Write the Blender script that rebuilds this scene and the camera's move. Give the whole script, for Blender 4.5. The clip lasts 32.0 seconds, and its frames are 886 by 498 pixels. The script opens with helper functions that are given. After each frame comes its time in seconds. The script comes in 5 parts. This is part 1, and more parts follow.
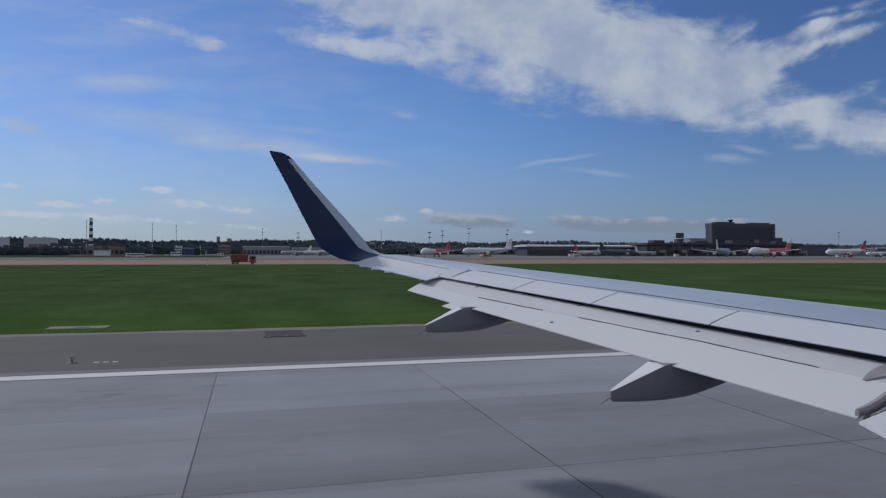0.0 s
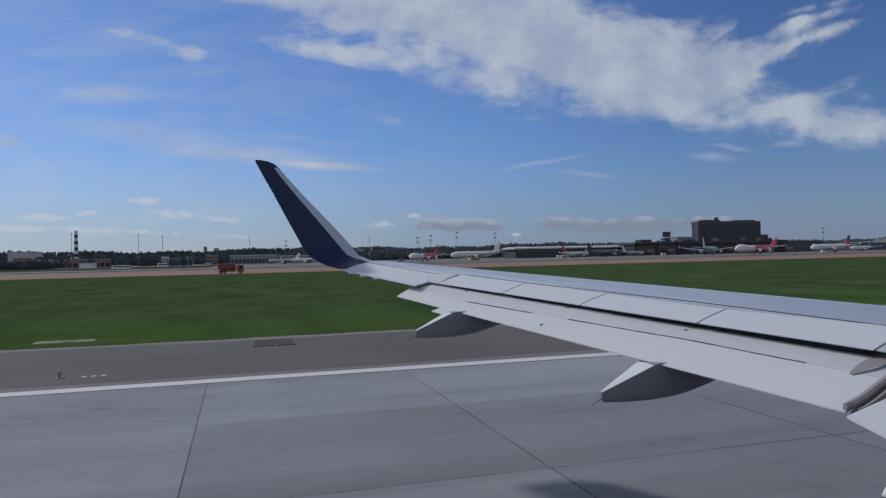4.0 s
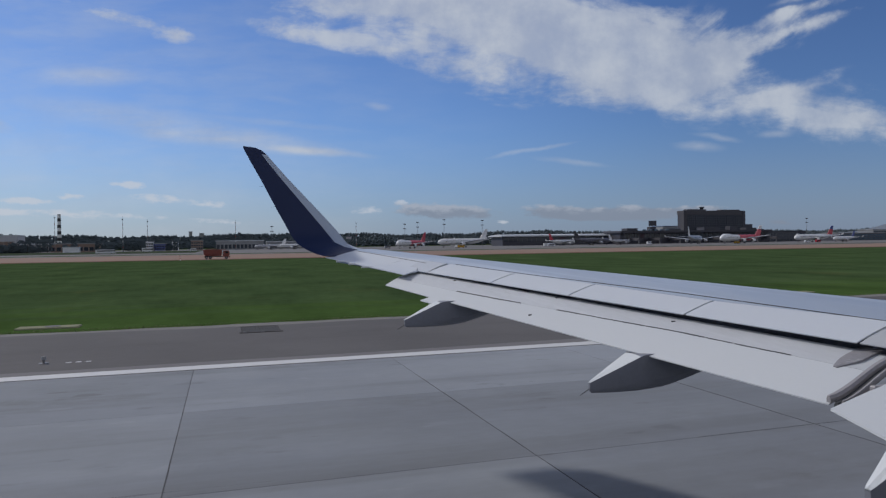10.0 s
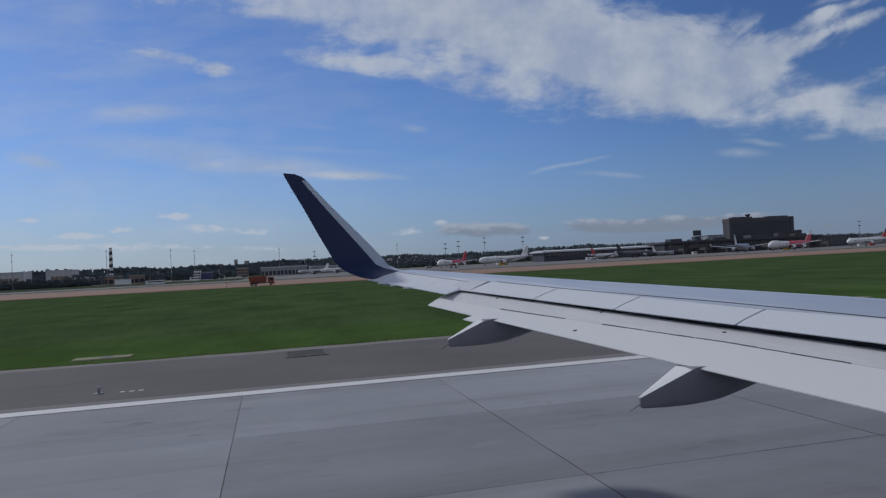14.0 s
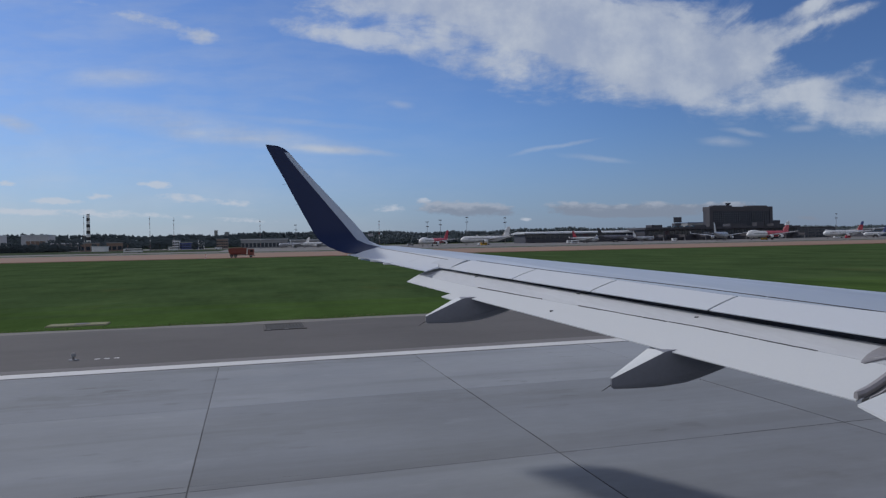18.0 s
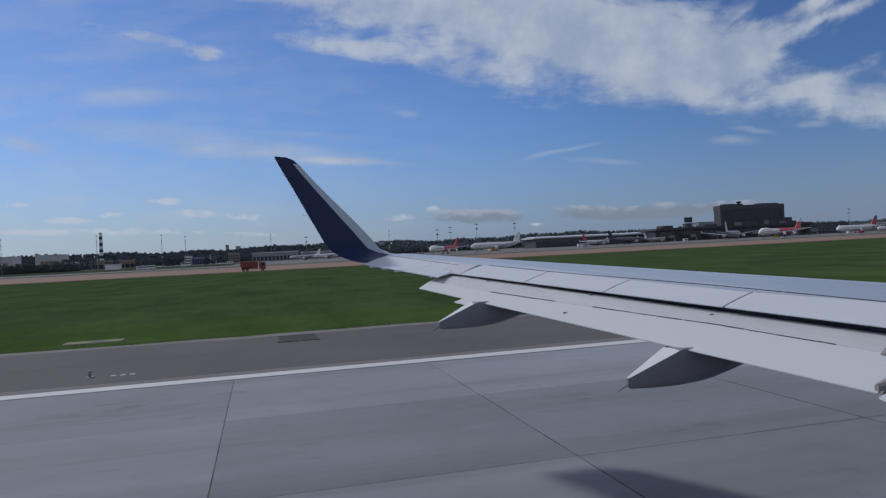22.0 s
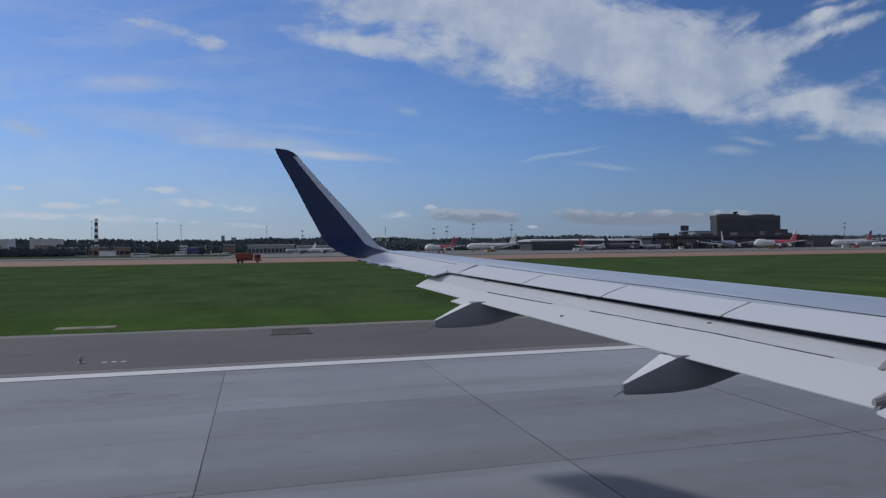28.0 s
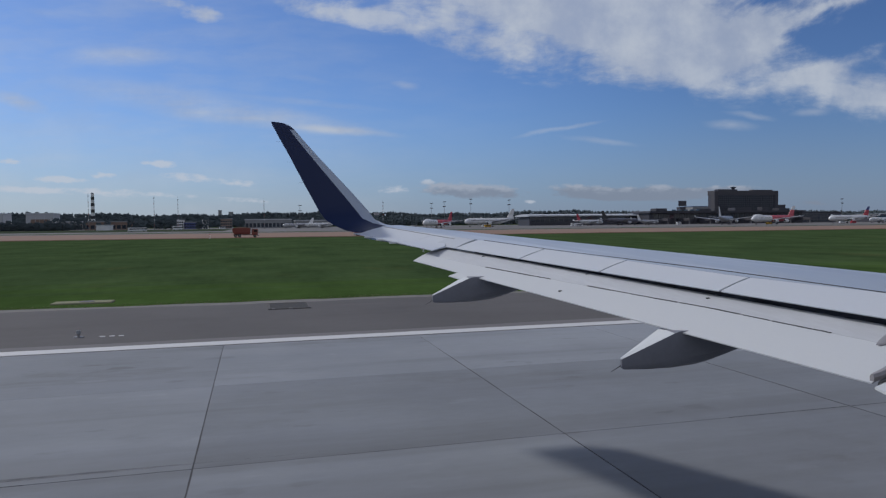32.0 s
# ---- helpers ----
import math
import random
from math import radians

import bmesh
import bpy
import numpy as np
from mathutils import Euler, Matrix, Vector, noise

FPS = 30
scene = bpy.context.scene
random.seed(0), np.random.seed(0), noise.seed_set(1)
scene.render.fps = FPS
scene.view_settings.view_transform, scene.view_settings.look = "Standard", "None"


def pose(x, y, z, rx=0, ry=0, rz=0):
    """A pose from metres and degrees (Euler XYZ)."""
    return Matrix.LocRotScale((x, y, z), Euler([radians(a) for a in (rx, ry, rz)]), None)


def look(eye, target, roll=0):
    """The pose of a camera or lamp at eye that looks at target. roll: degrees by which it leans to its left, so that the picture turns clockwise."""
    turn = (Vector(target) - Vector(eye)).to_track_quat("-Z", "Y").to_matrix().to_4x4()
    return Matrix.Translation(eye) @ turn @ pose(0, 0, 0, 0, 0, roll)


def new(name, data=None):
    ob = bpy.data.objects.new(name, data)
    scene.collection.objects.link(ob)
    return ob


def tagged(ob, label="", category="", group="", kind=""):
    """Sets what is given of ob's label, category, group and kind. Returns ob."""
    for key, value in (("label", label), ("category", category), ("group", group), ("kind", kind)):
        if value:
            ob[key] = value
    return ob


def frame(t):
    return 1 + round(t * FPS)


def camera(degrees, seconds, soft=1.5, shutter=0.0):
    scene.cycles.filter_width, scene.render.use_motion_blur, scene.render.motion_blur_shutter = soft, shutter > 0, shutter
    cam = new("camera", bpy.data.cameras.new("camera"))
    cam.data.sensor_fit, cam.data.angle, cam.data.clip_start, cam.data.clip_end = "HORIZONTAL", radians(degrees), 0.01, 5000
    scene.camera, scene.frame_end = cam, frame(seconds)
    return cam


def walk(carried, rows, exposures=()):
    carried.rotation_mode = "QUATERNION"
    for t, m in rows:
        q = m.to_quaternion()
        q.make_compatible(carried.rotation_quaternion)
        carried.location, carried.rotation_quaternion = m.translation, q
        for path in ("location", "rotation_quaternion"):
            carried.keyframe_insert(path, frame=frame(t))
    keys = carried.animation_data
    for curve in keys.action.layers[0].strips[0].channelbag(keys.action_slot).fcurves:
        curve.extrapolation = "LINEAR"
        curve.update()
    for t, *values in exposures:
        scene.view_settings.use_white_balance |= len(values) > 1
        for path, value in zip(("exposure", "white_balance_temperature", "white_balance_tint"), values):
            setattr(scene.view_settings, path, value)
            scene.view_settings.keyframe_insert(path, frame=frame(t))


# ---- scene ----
cam = camera(65.0, 32.0, 1.3)

# Seconds, place in metres, then yaw, pitch and roll in degrees.
PATH = (
    (0, 0.029, -0.014, 4.392, -15.35, 0.25, 0.14),
    (0.5, 0.050, -0.006, 4.399, -15.28, 0.54, 0.01),
    (1, 0.021, -0.013, 4.390, -15.52, 0.49, -0.01),
    (1.5, 0.036, -0.011, 4.390, -15.48, 0.53, -0.20),
    (2, 0.031, -0.012, 4.392, -15.44, 0.52, -0.21),
    (2.5, 0.052, -0.015, 4.389, -15.45, 0.46, -0.46),
    (3, 0.035, -0.022, 4.394, -15.66, 0.82, -0.70),
    (3.5, 0.038, -0.024, 4.402, -16.09, 0.61, -0.96),
    (5.5, -0.008, -0.005, 4.404, -16.39, 0.73, -1.64),
    (6, 0.026, 0.014, 4.393, -16.65, 0.55, -1.49),
    (6.5, 0.000, -0.009, 4.407, -16.90, 0.12, -1.17),
    (7, -0.023, -0.006, 4.414, -17.54, 0.08, -0.28),
    (7.5, 0.016, 0.017, 4.399, -16.71, 0.24, -0.72),
    (8, 0.026, 0.029, 4.392, -16.69, -0.18, -1.44),
    (8.5, -0.020, 0.020, 4.430, -16.66, -0.47, -1.72),
    (9, 0.013, -0.021, 4.409, -16.90, -0.68, -0.94),
    (9.5, 0.028, 0.021, 4.405, -17.13, -0.22, -0.22),
    (10, -0.008, -0.018, 4.446, -17.37, -0.49, -0.78),
    (10.5, 0.009, -0.003, 4.390, -16.46, 0.35, -2.55),
    (11, 0.001, -0.015, 4.419, -16.95, -0.78, -1.41),
    (11.5, 0.021, 0.014, 4.411, -15.20, -0.91, -1.43),
    (12, 0.014, 0.029, 4.412, -14.84, -1.06, -2.01),
    (12.5, 0.005, -0.004, 4.386, -15.08, -1.20, -2.77),
    (13, -0.000, 0.052, 4.413, -15.07, 0.87, -1.90),
    (13.5, 0.043, 0.026, 4.394, -15.09, 5.56, -3.21),
    (14, 0.008, 0.019, 4.438, -14.05, 1.19, -2.98),
    (14.5, 0.022, 0.014, 4.406, -13.42, 0.42, -2.03),
    (15, -0.005, -0.030, 4.407, -14.36, -1.34, -2.64),
    (15.5, 0.001, -0.036, 4.419, -14.89, -0.90, -1.06),
    (17.5, 0.007, 0.027, 4.396, -14.52, -1.33, -1.57),
    (18, 0.019, -0.030, 4.422, -15.49, -0.65, -1.03),
    (18.5, -0.029, -0.026, 4.367, -15.32, -1.31, -1.99),
    (19, -0.000, -0.001, 4.401, -14.90, -1.70, -2.65),
    (19.5, 0.035, -0.002, 4.416, -14.15, -0.62, -3.44),
    (20, -0.028, -0.019, 4.415, -14.40, -1.05, -2.50),
    (20.5, -0.021, -0.024, 4.416, -14.69, -0.60, -1.86),
    (21, -0.037, 0.002, 4.418, -14.64, -0.48, -2.47),
    (21.5, -0.026, -0.038, 4.391, -14.73, -0.57, -2.13),
    (22, 0.009, -0.024, 4.386, -14.65, 0.01, -2.80),
    (22.5, 0.012, -0.028, 4.397, -14.95, -1.13, -1.95),
    (23, -0.041, -0.035, 4.406, -15.75, -1.93, -2.51),
    (23.5, -0.013, -0.017, 4.370, -16.69, 0.02, -0.89),
    (24, -0.024, 0.011, 4.410, -14.99, 0.33, -0.56),
    (24.5, -0.017, -0.011, 4.381, -15.33, -0.96, -2.83),
    (25, -0.029, -0.011, 4.408, -15.42, 0.28, -1.18),
    (25.5, -0.013, 0.009, 4.390, -14.97, 0.57, -2.02),
    (27.5, -0.009, 0.038, 4.392, -15.23, -0.83, -1.87),
    (28, -0.021, 0.039, 4.377, -14.99, -0.08, -0.64),
    (28.5, -0.030, -0.011, 4.389, -15.12, -0.13, -1.75),
    (29, 0.003, 0.014, 4.358, -16.41, -1.66, -1.20),
    (29.5, -0.014, 0.041, 4.394, -15.04, -0.23, -0.81),
    (30, -0.032, 0.028, 4.404, -14.39, -1.12, -1.46),
    (30.5, -0.039, 0.010, 4.434, -14.45, -1.28, -1.80),
    (31, -0.028, 0.047, 4.382, -13.55, 0.10, -0.94),
    (31.5, 0.009, 0.071, 4.395, -14.10, -1.07, -1.48),
    (32, -0.011, 0.099, 4.372, -15.17, -2.15, -0.54),
)
# The hull rides a little higher on its wheels than it was drawn.
RIDE = 0.14
# Seconds, stops and kelvin: the camera dims while more sky is in view, and its white balance drifts.
EXPOSURE = ((0, 0.02, 6400), (6, 0.02, 6480), (7, 0.02, 6540), (9, 0.03, 6540), (10, 0.07, 6560), (11, 0.05, 6520), (12, 0.04, 6520), (13, -0.03, 6420), (13.5, -0.28, 6420),
            (14, -0.08, 6400), (15, -0.10, 6380), (15.5, -0.06, 6380), (17.5, 0.04, 6430), (18, 0.05, 6450), (19, -0.04, 6400), (20, 0.04, 6420), (21, 0.02, 6360), (22, -0.02, 6320),
            (23, -0.01, 6310), (24, 0.03, 6350), (25, 0.0, 6340), (28, 0.0, 6320), (29, -0.01, 6320), (30, 0.02, 6400), (31, -0.02, 6400), (32, 0.02, 6440))
walk(cam, [(t, pose(x, y, z + RIDE, 90 + pitch, 0, yaw) @ pose(0, 0, 0, 0, 0, roll)) for t, x, y, z, yaw, pitch, roll in PATH],
     [(t, stops, kelvin, 10) for t, stops, kelvin in EXPOSURE])

# ---- daylight: sun behind and to the left of the wing tip ----
SUN_AZIMUTH, SUN_HEIGHT = radians(42), radians(41.5)
sun = new("sun", bpy.data.lights.new("sun", "SUN"))
sun.data.energy, sun.data.angle, sun.data.color = 1.98, radians(4.0), (1.0, 0.96, 0.91)
sun.matrix_world = look((0, 0, 60), Vector((0, 0, 60)) - Vector((-math.sin(SUN_AZIMUTH) * math.cos(SUN_HEIGHT),
                        math.cos(SUN_AZIMUTH) * math.cos(SUN_HEIGHT), math.sin(SUN_HEIGHT))))


class Nodes:
    """A small wrapper that makes nodes and links them."""

    def __init__(self, tree):
        self.tree = tree
        tree.nodes.clear()

    def add(self, kind, settings=None, **inputs):
        n = self.tree.nodes.new(kind)
        for key, value in (settings or {}).items():
            if key == "operation":
                n.operation = value
            elif key == "use_clamp":
                n.use_clamp = value
            elif key == "blend_type":
                n.blend_type = value
            elif key == "interpolation_type":
                n.interpolation_type = value
            elif key == "rotation_type":
                n.rotation_type = value
            elif key == "vector_type":
                n.vector_type = value
        for key, value in inputs.items():
            self.put(n, key.replace("_", " "), value)
        return n

    def put(self, n, key, value):
        socket = n.inputs[int(key[1:])] if key[0] == "i" and key[1:].isdigit() else n.inputs[key]
        if isinstance(value, bpy.types.NodeSocket):
            self.tree.links.new(value, socket)
        elif isinstance(value, bpy.types.Node):
            self.tree.links.new(value.outputs[0], socket)
        else:
            socket.default_value = value

    def math(self, op, a, b=0.0, clamp=False):
        n = self.add("ShaderNodeMath", {"operation": op, "use_clamp": clamp})
        self.put(n, "i0", a)
        self.put(n, "i1", b)
        return n.outputs[0]

    def mix(self, fac, a, b, blend="MIX"):
        n = self.add("ShaderNodeMixRGB", {"blend_type": blend})
        for key, value in (("Fac", fac), ("Color1", a), ("Color2", b)):
            self.put(n, key, value)
        return n.outputs[0]

    def span(self, value, a, b, c=0.0, d=1.0, smooth=True):
        n = self.add("ShaderNodeMapRange", {"interpolation_type": "SMOOTHSTEP" if smooth else "LINEAR"})
        for k, v in enumerate((value, a, b, c, d)):
            self.put(n, "i%d" % k, v)
        return n.outputs[0]

    def noise(self, vector, scale, detail=4.0, rough=0.55):
        n = self.add("ShaderNodeTexNoise", Scale=scale, Detail=detail, Roughness=rough)
        self.put(n, "Vector", vector)
        return n.outputs[0]


# Clouds over the field: place across and above the horizon, half length, half height, slope, thickness.
HIGH_CLOUDS = (
    (0.262, 0.284, 0.242, 0.062, -17, 1.00), (0.106, 0.350, 0.290, 0.070, -16, 1.05), (-0.250, 0.410, 0.430, 0.050, -14, 0.90),
    (0.375, 0.262, 0.096, 0.058, 12, 0.85), (0.085, 0.244, 0.185, 0.023, -15, 0.85), (-0.135, 0.297, 0.080, 0.015, -13, 0.62),
    (0.630, 0.178, 0.115, 0.036, -7, 1.10), (0.545, 0.212, 0.080, 0.011, 19, 0.60), (0.485, 0.272, 0.115, 0.028, 22, 0.68),
    (0.585, 0.338, 0.140, 0.008, 17, 0.46), (0.640, 0.372, 0.100, 0.006, 16, 0.42), (0.570, 0.304, 0.115, 0.008, 20, 0.56), (0.440, 0.186, 0.055, 0.009, -15, 0.22),
    (-0.331, 0.298, 0.030, 0.0120, 5, 1.0), (-0.263, 0.287, 0.036, 0.010, -3, 0.60), (-0.405, 0.325, 0.090, 0.010, -16, 0.62))
VEILS = (
    (-0.459, 0.241, 0.089, 0.0137, 0, 0.62), (-0.600, 0.179, 0.047, 0.011, -15, 0.75), (-0.374, 0.179, 0.202, 0.022, -9, 0.48),
    (-0.133, 0.134, 0.069, 0.005, -5, 0.55), (-0.262, 0.152, 0.150, 0.014, -7, 0.42), (0.417, 0.135, 0.029, 0.006, -5, 0.60),
    (0.446, 0.148, 0.028, 0.004, -8, 0.40), (0.230, 0.115, 0.045, 0.004, -7, 0.35), (0.170, 0.133, 0.050, 0.003, 10, 0.60),
    (-0.045, 0.196, 0.021, 0.006, -6, 0.40), (-0.186, 0.206, 0.036, 0.006, -7, 0.25), (0.531, 0.153, 0.024, 0.005, 2, 0.40),
    (-0.552, 0.303, 0.096, 0.011, -13, 0.25), (-0.172, 0.173, 0.097, 0.005, -6, 0.30))
LOW_CLOUDS = (
    (-0.399, 0.088, 0.022, 0.0049, -5, 0.95), (-0.540, 0.067, 0.034, 0.0057, -3, 0.95), (-0.481, 0.073, 0.018, 0.0041, 0, 0.70),
    (-0.352, 0.067, 0.045, 0.0065, -5, 0.60), (-0.283, 0.059, 0.024, 0.0057, -3, 0.60), (-0.614, 0.094, 0.021, 0.0040, -3, 0.80),
    (-0.600, 0.053, 0.053, 0.0049, -4, 0.75), (-0.471, 0.048, 0.122, 0.0057, -3, 0.50), (-0.065, 0.049, 0.024, 0.0065, 2, 0.55),
    (-0.015, 0.060, 0.011, 0.0041, 2, 0.70), (-0.268, 0.034, 0.049, 0.0041, -3, 0.40), (0.129, 0.029, 0.007, 0.0032, -3, 0.60))
GREY_CLOUDS = (
    (0.043, 0.046, 0.066, 0.0095, -4, 1.30), (0.220, 0.042, 0.054, 0.0095, -5, 1.40), (0.325, 0.040, 0.062, 0.0095, -2, 1.30),
    (0.422, 0.042, 0.041, 0.0065, 0, 1.20), (0.268, 0.034, 0.073, 0.0049, -3, 0.70), (0.535, 0.024, 0.024, 0.0032, -3, 0.50))
FAN_U, FAN_V = 0.26, 0.17


def build_sky():
    world = bpy.data.worlds.new("sky")
    scene.world, world.use_nodes = world, True
    g = Nodes(world.node_tree)
    air = g.add("ShaderNodeTexSky")
    air.sky_type, air.sun_disc = "NISHITA", False
    air.sun_elevation, air.sun_rotation = SUN_HEIGHT, -SUN_AZIMUTH
    air.altitude, air.air_density, air.dust_density, air.ozone_density = 200.0, 1.0, 0.6, 2.2
    way = g.add("ShaderNodeTexCoord").outputs["Generated"]
    turned = g.add("ShaderNodeVectorRotate", {"rotation_type": "Z_AXIS"}, Vector=way, Angle=radians(14.9))
    parts = g.add("ShaderNodeSeparateXYZ", Vector=turned)
    x, y, z = parts.outputs
    ahead = g.math("MAXIMUM", y, 0.05)
    u, v = g.math("DIVIDE", x, ahead), g.math("DIVIDE", z, ahead)
    flat = g.add("ShaderNodeCombineXYZ", X=u, Y=v).outputs[0]
    front = g.math("MULTIPLY", g.span(y, 0.05, 0.3), g.span(v, 0.75, 0.5))

    def warped(where, scale, amount, stretch, detail=5.0):
        m = g.add("ShaderNodeMapping", Vector=where)
        m.inputs["Scale"].default_value = stretch
        n = g.add("ShaderNodeTexNoise", Vector=m.outputs[0], Scale=scale, Detail=detail, Roughness=0.6)
        off = g.add("ShaderNodeVectorMath", {"operation": "SUBTRACT"})
        g.put(off, "i0", n.outputs["Color"])
        off.inputs[1].default_value = (0.5, 0.5, 0.5)
        s = g.add("ShaderNodeVectorMath", {"operation": "MULTIPLY"})
        g.put(s, "i0", off.outputs[0])
        s.inputs[1].default_value = amount
        a = g.add("ShaderNodeVectorMath", {"operation": "ADD"})
        g.put(a, "i0", where)
        g.put(a, "i1", s.outputs[0])
        return a.outputs[0]

    def bank(clouds, where, hard, size=1.32):
        total = 0.0
        for cu, cv, length, height, slope, thick in clouds:
            m = g.add("ShaderNodeMapping", {"vector_type": "TEXTURE"}, Vector=where)
            m.inputs["Location"].default_value = (cu, cv, 0)
            m.inputs["Rotation"].default_value = (0, 0, radians(slope))
            m.inputs["Scale"].default_value = (length * size, height * size, 1)
            d = g.add("ShaderNodeVectorMath", {"operation": "LENGTH"})
            g.put(d, "i0", m.outputs[0])
            total = g.math("ADD", g.span(d.outputs["Value"], 1.25, hard, 0.0, thick), total)
        return g.math("MULTIPLY", total, front)

    # cirrus threads: along the bank to the left, fanning up and out to the right
    du, dv = g.math("SUBTRACT", u, FAN_U), g.math("SUBTRACT", v, FAN_V)
    swing = g.math("ARCTAN2", du, dv)
    reach = g.math("SQRT", g.math("ADD", g.math("MULTIPLY", du, du), g.math("MULTIPLY", dv, dv)))
    fan = g.add("ShaderNodeCombineXYZ", X=g.math("MULTIPLY", swing, 0.9), Y=g.math("MULTIPLY", reach, 1.1)).outputs[0]
    fan = warped(fan, 4.0, (0.12, 0.05, 0), (1, 1, 1), 3.0)
    along = g.add("ShaderNodeMapping", Vector=flat)
    along.inputs["Rotation"].default_value = (0, 0, radians(17))
    along.inputs["Scale"].default_value = (1.0, 2.6, 1)
    along = warped(along.outputs[0], 5.0, (0.10, 0.10, 0), (1, 1, 1), 3.0)
    right = g.math("MULTIPLY", g.span(u, 0.36, 0.48), g.span(dv, 0.02, 0.08))
    threads = g.mix(right, g.noise(along, 9.0, 9.0, 0.62), g.noise(fan, 9.0, 9.0, 0.62))
    strands = g.mix(right, g.noise(along, 3.6, 6.0, 0.55), g.noise(fan, 3.4, 6.0, 0.55))
    lump = g.noise(flat, 13.0, 8.0, 0.6)
    sheet = g.noise(flat, 4.0, 4.0, 0.5)
    high = bank(HIGH_CLOUDS, warped(flat, 5.0, (0.07, 0.04, 0), (1, 1.6, 1)), 0.0, 1.4)
    ragged = g.math("ADD", g.math("ADD", g.span(threads, 0.2, 0.8, -0.75, 0.75, False), g.span(strands, 0.2, 0.8, -0.62, 0.62, False)),
                    g.span(lump, 0.2, 0.8, -0.36, 0.36, False))
    cover = g.math("MULTIPLY", g.span(high, 0.02, 0.30), g.span(g.math("ADD", high, ragged), 0.14, 1.22))
    white = g.math("MULTIPLY", cover, g.span(g.math("ADD", g.math("MULTIPLY", sheet, 0.5), g.math("MULTIPLY", lump, 0.5)), 0.3, 0.7, 0.66, 0.92))
    veil = bank(VEILS, warped(flat, 12.0, (0.04, 0.012, 0), (1, 2, 1)), 0.0)
    thin = g.add("ShaderNodeMapping", Vector=flat)
    thin.inputs["Rotation"].default_value = (0, 0, radians(8))
    thin.inputs["Scale"].default_value = (1.0, 4.0, 1)
    wisps = g.noise(thin.outputs[0], 7.0, 7.0, 0.58)
    veils = g.math("MULTIPLY", veil, g.span(wisps, 0.3, 0.65, 0.35, 1.0), clamp=True)
    # a milky film that thickens towards the sun's side
    film = g.math("MULTIPLY", g.span(wisps, 0.3, 0.75, 0.02, 0.26), g.math("MULTIPLY", front, g.span(u, 0.3, -0.5)))
    white = g.math("MAXIMUM", g.math("MAXIMUM", white, veils), film)
    # unseen bright cloud added over the rest of the sky, behind too, for fill
    over = g.add("ShaderNodeVectorMath", {"operation": "SCALE"})
    g.put(over, "i0", way)
    g.put(over, "Scale", g.math("DIVIDE", 1.0, g.math("ADD", g.math("MAXIMUM", parts.outputs[2], 0.0), 0.25)))
    rest = g.math("MULTIPLY", g.span(g.noise(over.outputs[0], 1.6, 7.0, 0.6), 0.36, 0.6, 0.0, 0.9), g.math("SUBTRACT", 1.0, front))
    low = bank(LOW_CLOUDS, warped(flat, 34.0, (0.020, 0.006, 0), (1, 1.6, 1)), 0.0)
    grey = bank(GREY_CLOUDS, warped(flat, 26.0, (0.026, 0.008, 0), (1, 1.6, 1)), 0.1)
    squat = g.add("ShaderNodeMapping", Vector=flat)
    squat.inputs["Scale"].default_value = (1.0, 2.4, 1)
    lumps = g.noise(squat.outputs[0], 36.0, 6.0, 0.6)
    shaggy = g.span(lumps, 0.25, 0.75, -0.38, 0.38)
    low = g.math("MULTIPLY", g.span(g.math("MULTIPLY", g.span(low, 0.0, 0.2), g.math("ADD", low, shaggy)), 0.10, 0.75), 0.82)
    grey = g.span(g.math("MULTIPLY", g.span(grey, 0.0, 0.2), g.math("ADD", grey, shaggy)), 0.12, 0.85)
    base = g.span(g.math("ADD", v, g.span(lumps, 0.3, 0.7, -0.005, 0.005)), 0.041, 0.054, 0.0, 1.0)
    sky = g.mix(1.0, air.outputs[0], SKY_TINT, "MULTIPLY")
    haze = g.span(g.math("ABSOLUTE", parts.outputs[2]), 0.17, -0.02, 0.0, 0.62)
    mist = g.mix(g.span(x, -0.5, 0.15), HAZE, HAZE_SHADE)
    dim = g.add("ShaderNodeVectorMath", {"operation": "SCALE"})
    g.put(dim, "i0", sky)
    g.put(dim, "Scale", g.span(u, 0.0, 0.55, 1.0, 0.84))
    sky = g.mix(haze, dim.outputs[0], mist)
    folds = g.math("ADD", g.math("MULTIPLY", lump, 0.6), g.math("MULTIPLY", strands, 0.4))
    lit = g.mix(white, sky, g.mix(g.span(folds, 0.38, 0.62), CLOUD_SHADE, CLOUD))
    lit = g.mix(g.math("MULTIPLY", low, 0.85, True), lit, PUFF)
    lit = g.mix(rest, lit, FILL_CLOUD)
    puff = g.mix(base, GREY_BASE, GREY_TOP)
    lit = g.mix(g.math("MULTIPLY", grey, 0.85, True), lit, puff)
    out = g.add("ShaderNodeBackground", Color=lit, Strength=SKY_STRENGTH)
    g.add("ShaderNodeOutputWorld", Surface=out)


SKY_STRENGTH = 0.075
# colour of the cloud added out of view to brighten and whiten shadows
FILL_CLOUD = (7.7, 7.6, 7.6, 1)
SKY_TINT = (0.58, 0.78, 1.16, 1)
CLOUD, CLOUD_SHADE, HAZE = (6.4, 6.95, 7.8, 1), (5.0, 5.6, 6.8, 1), (4.4, 5.15, 6.4, 1)
HAZE_SHADE = (2.5, 3.2, 4.95, 1)
PUFF, GREY_TOP, GREY_BASE = (6.7, 7.2, 8.1, 1), (4.4, 4.9, 5.9, 1), (2.7, 3.2, 4.15, 1)
build_sky()

# ---- materials ----


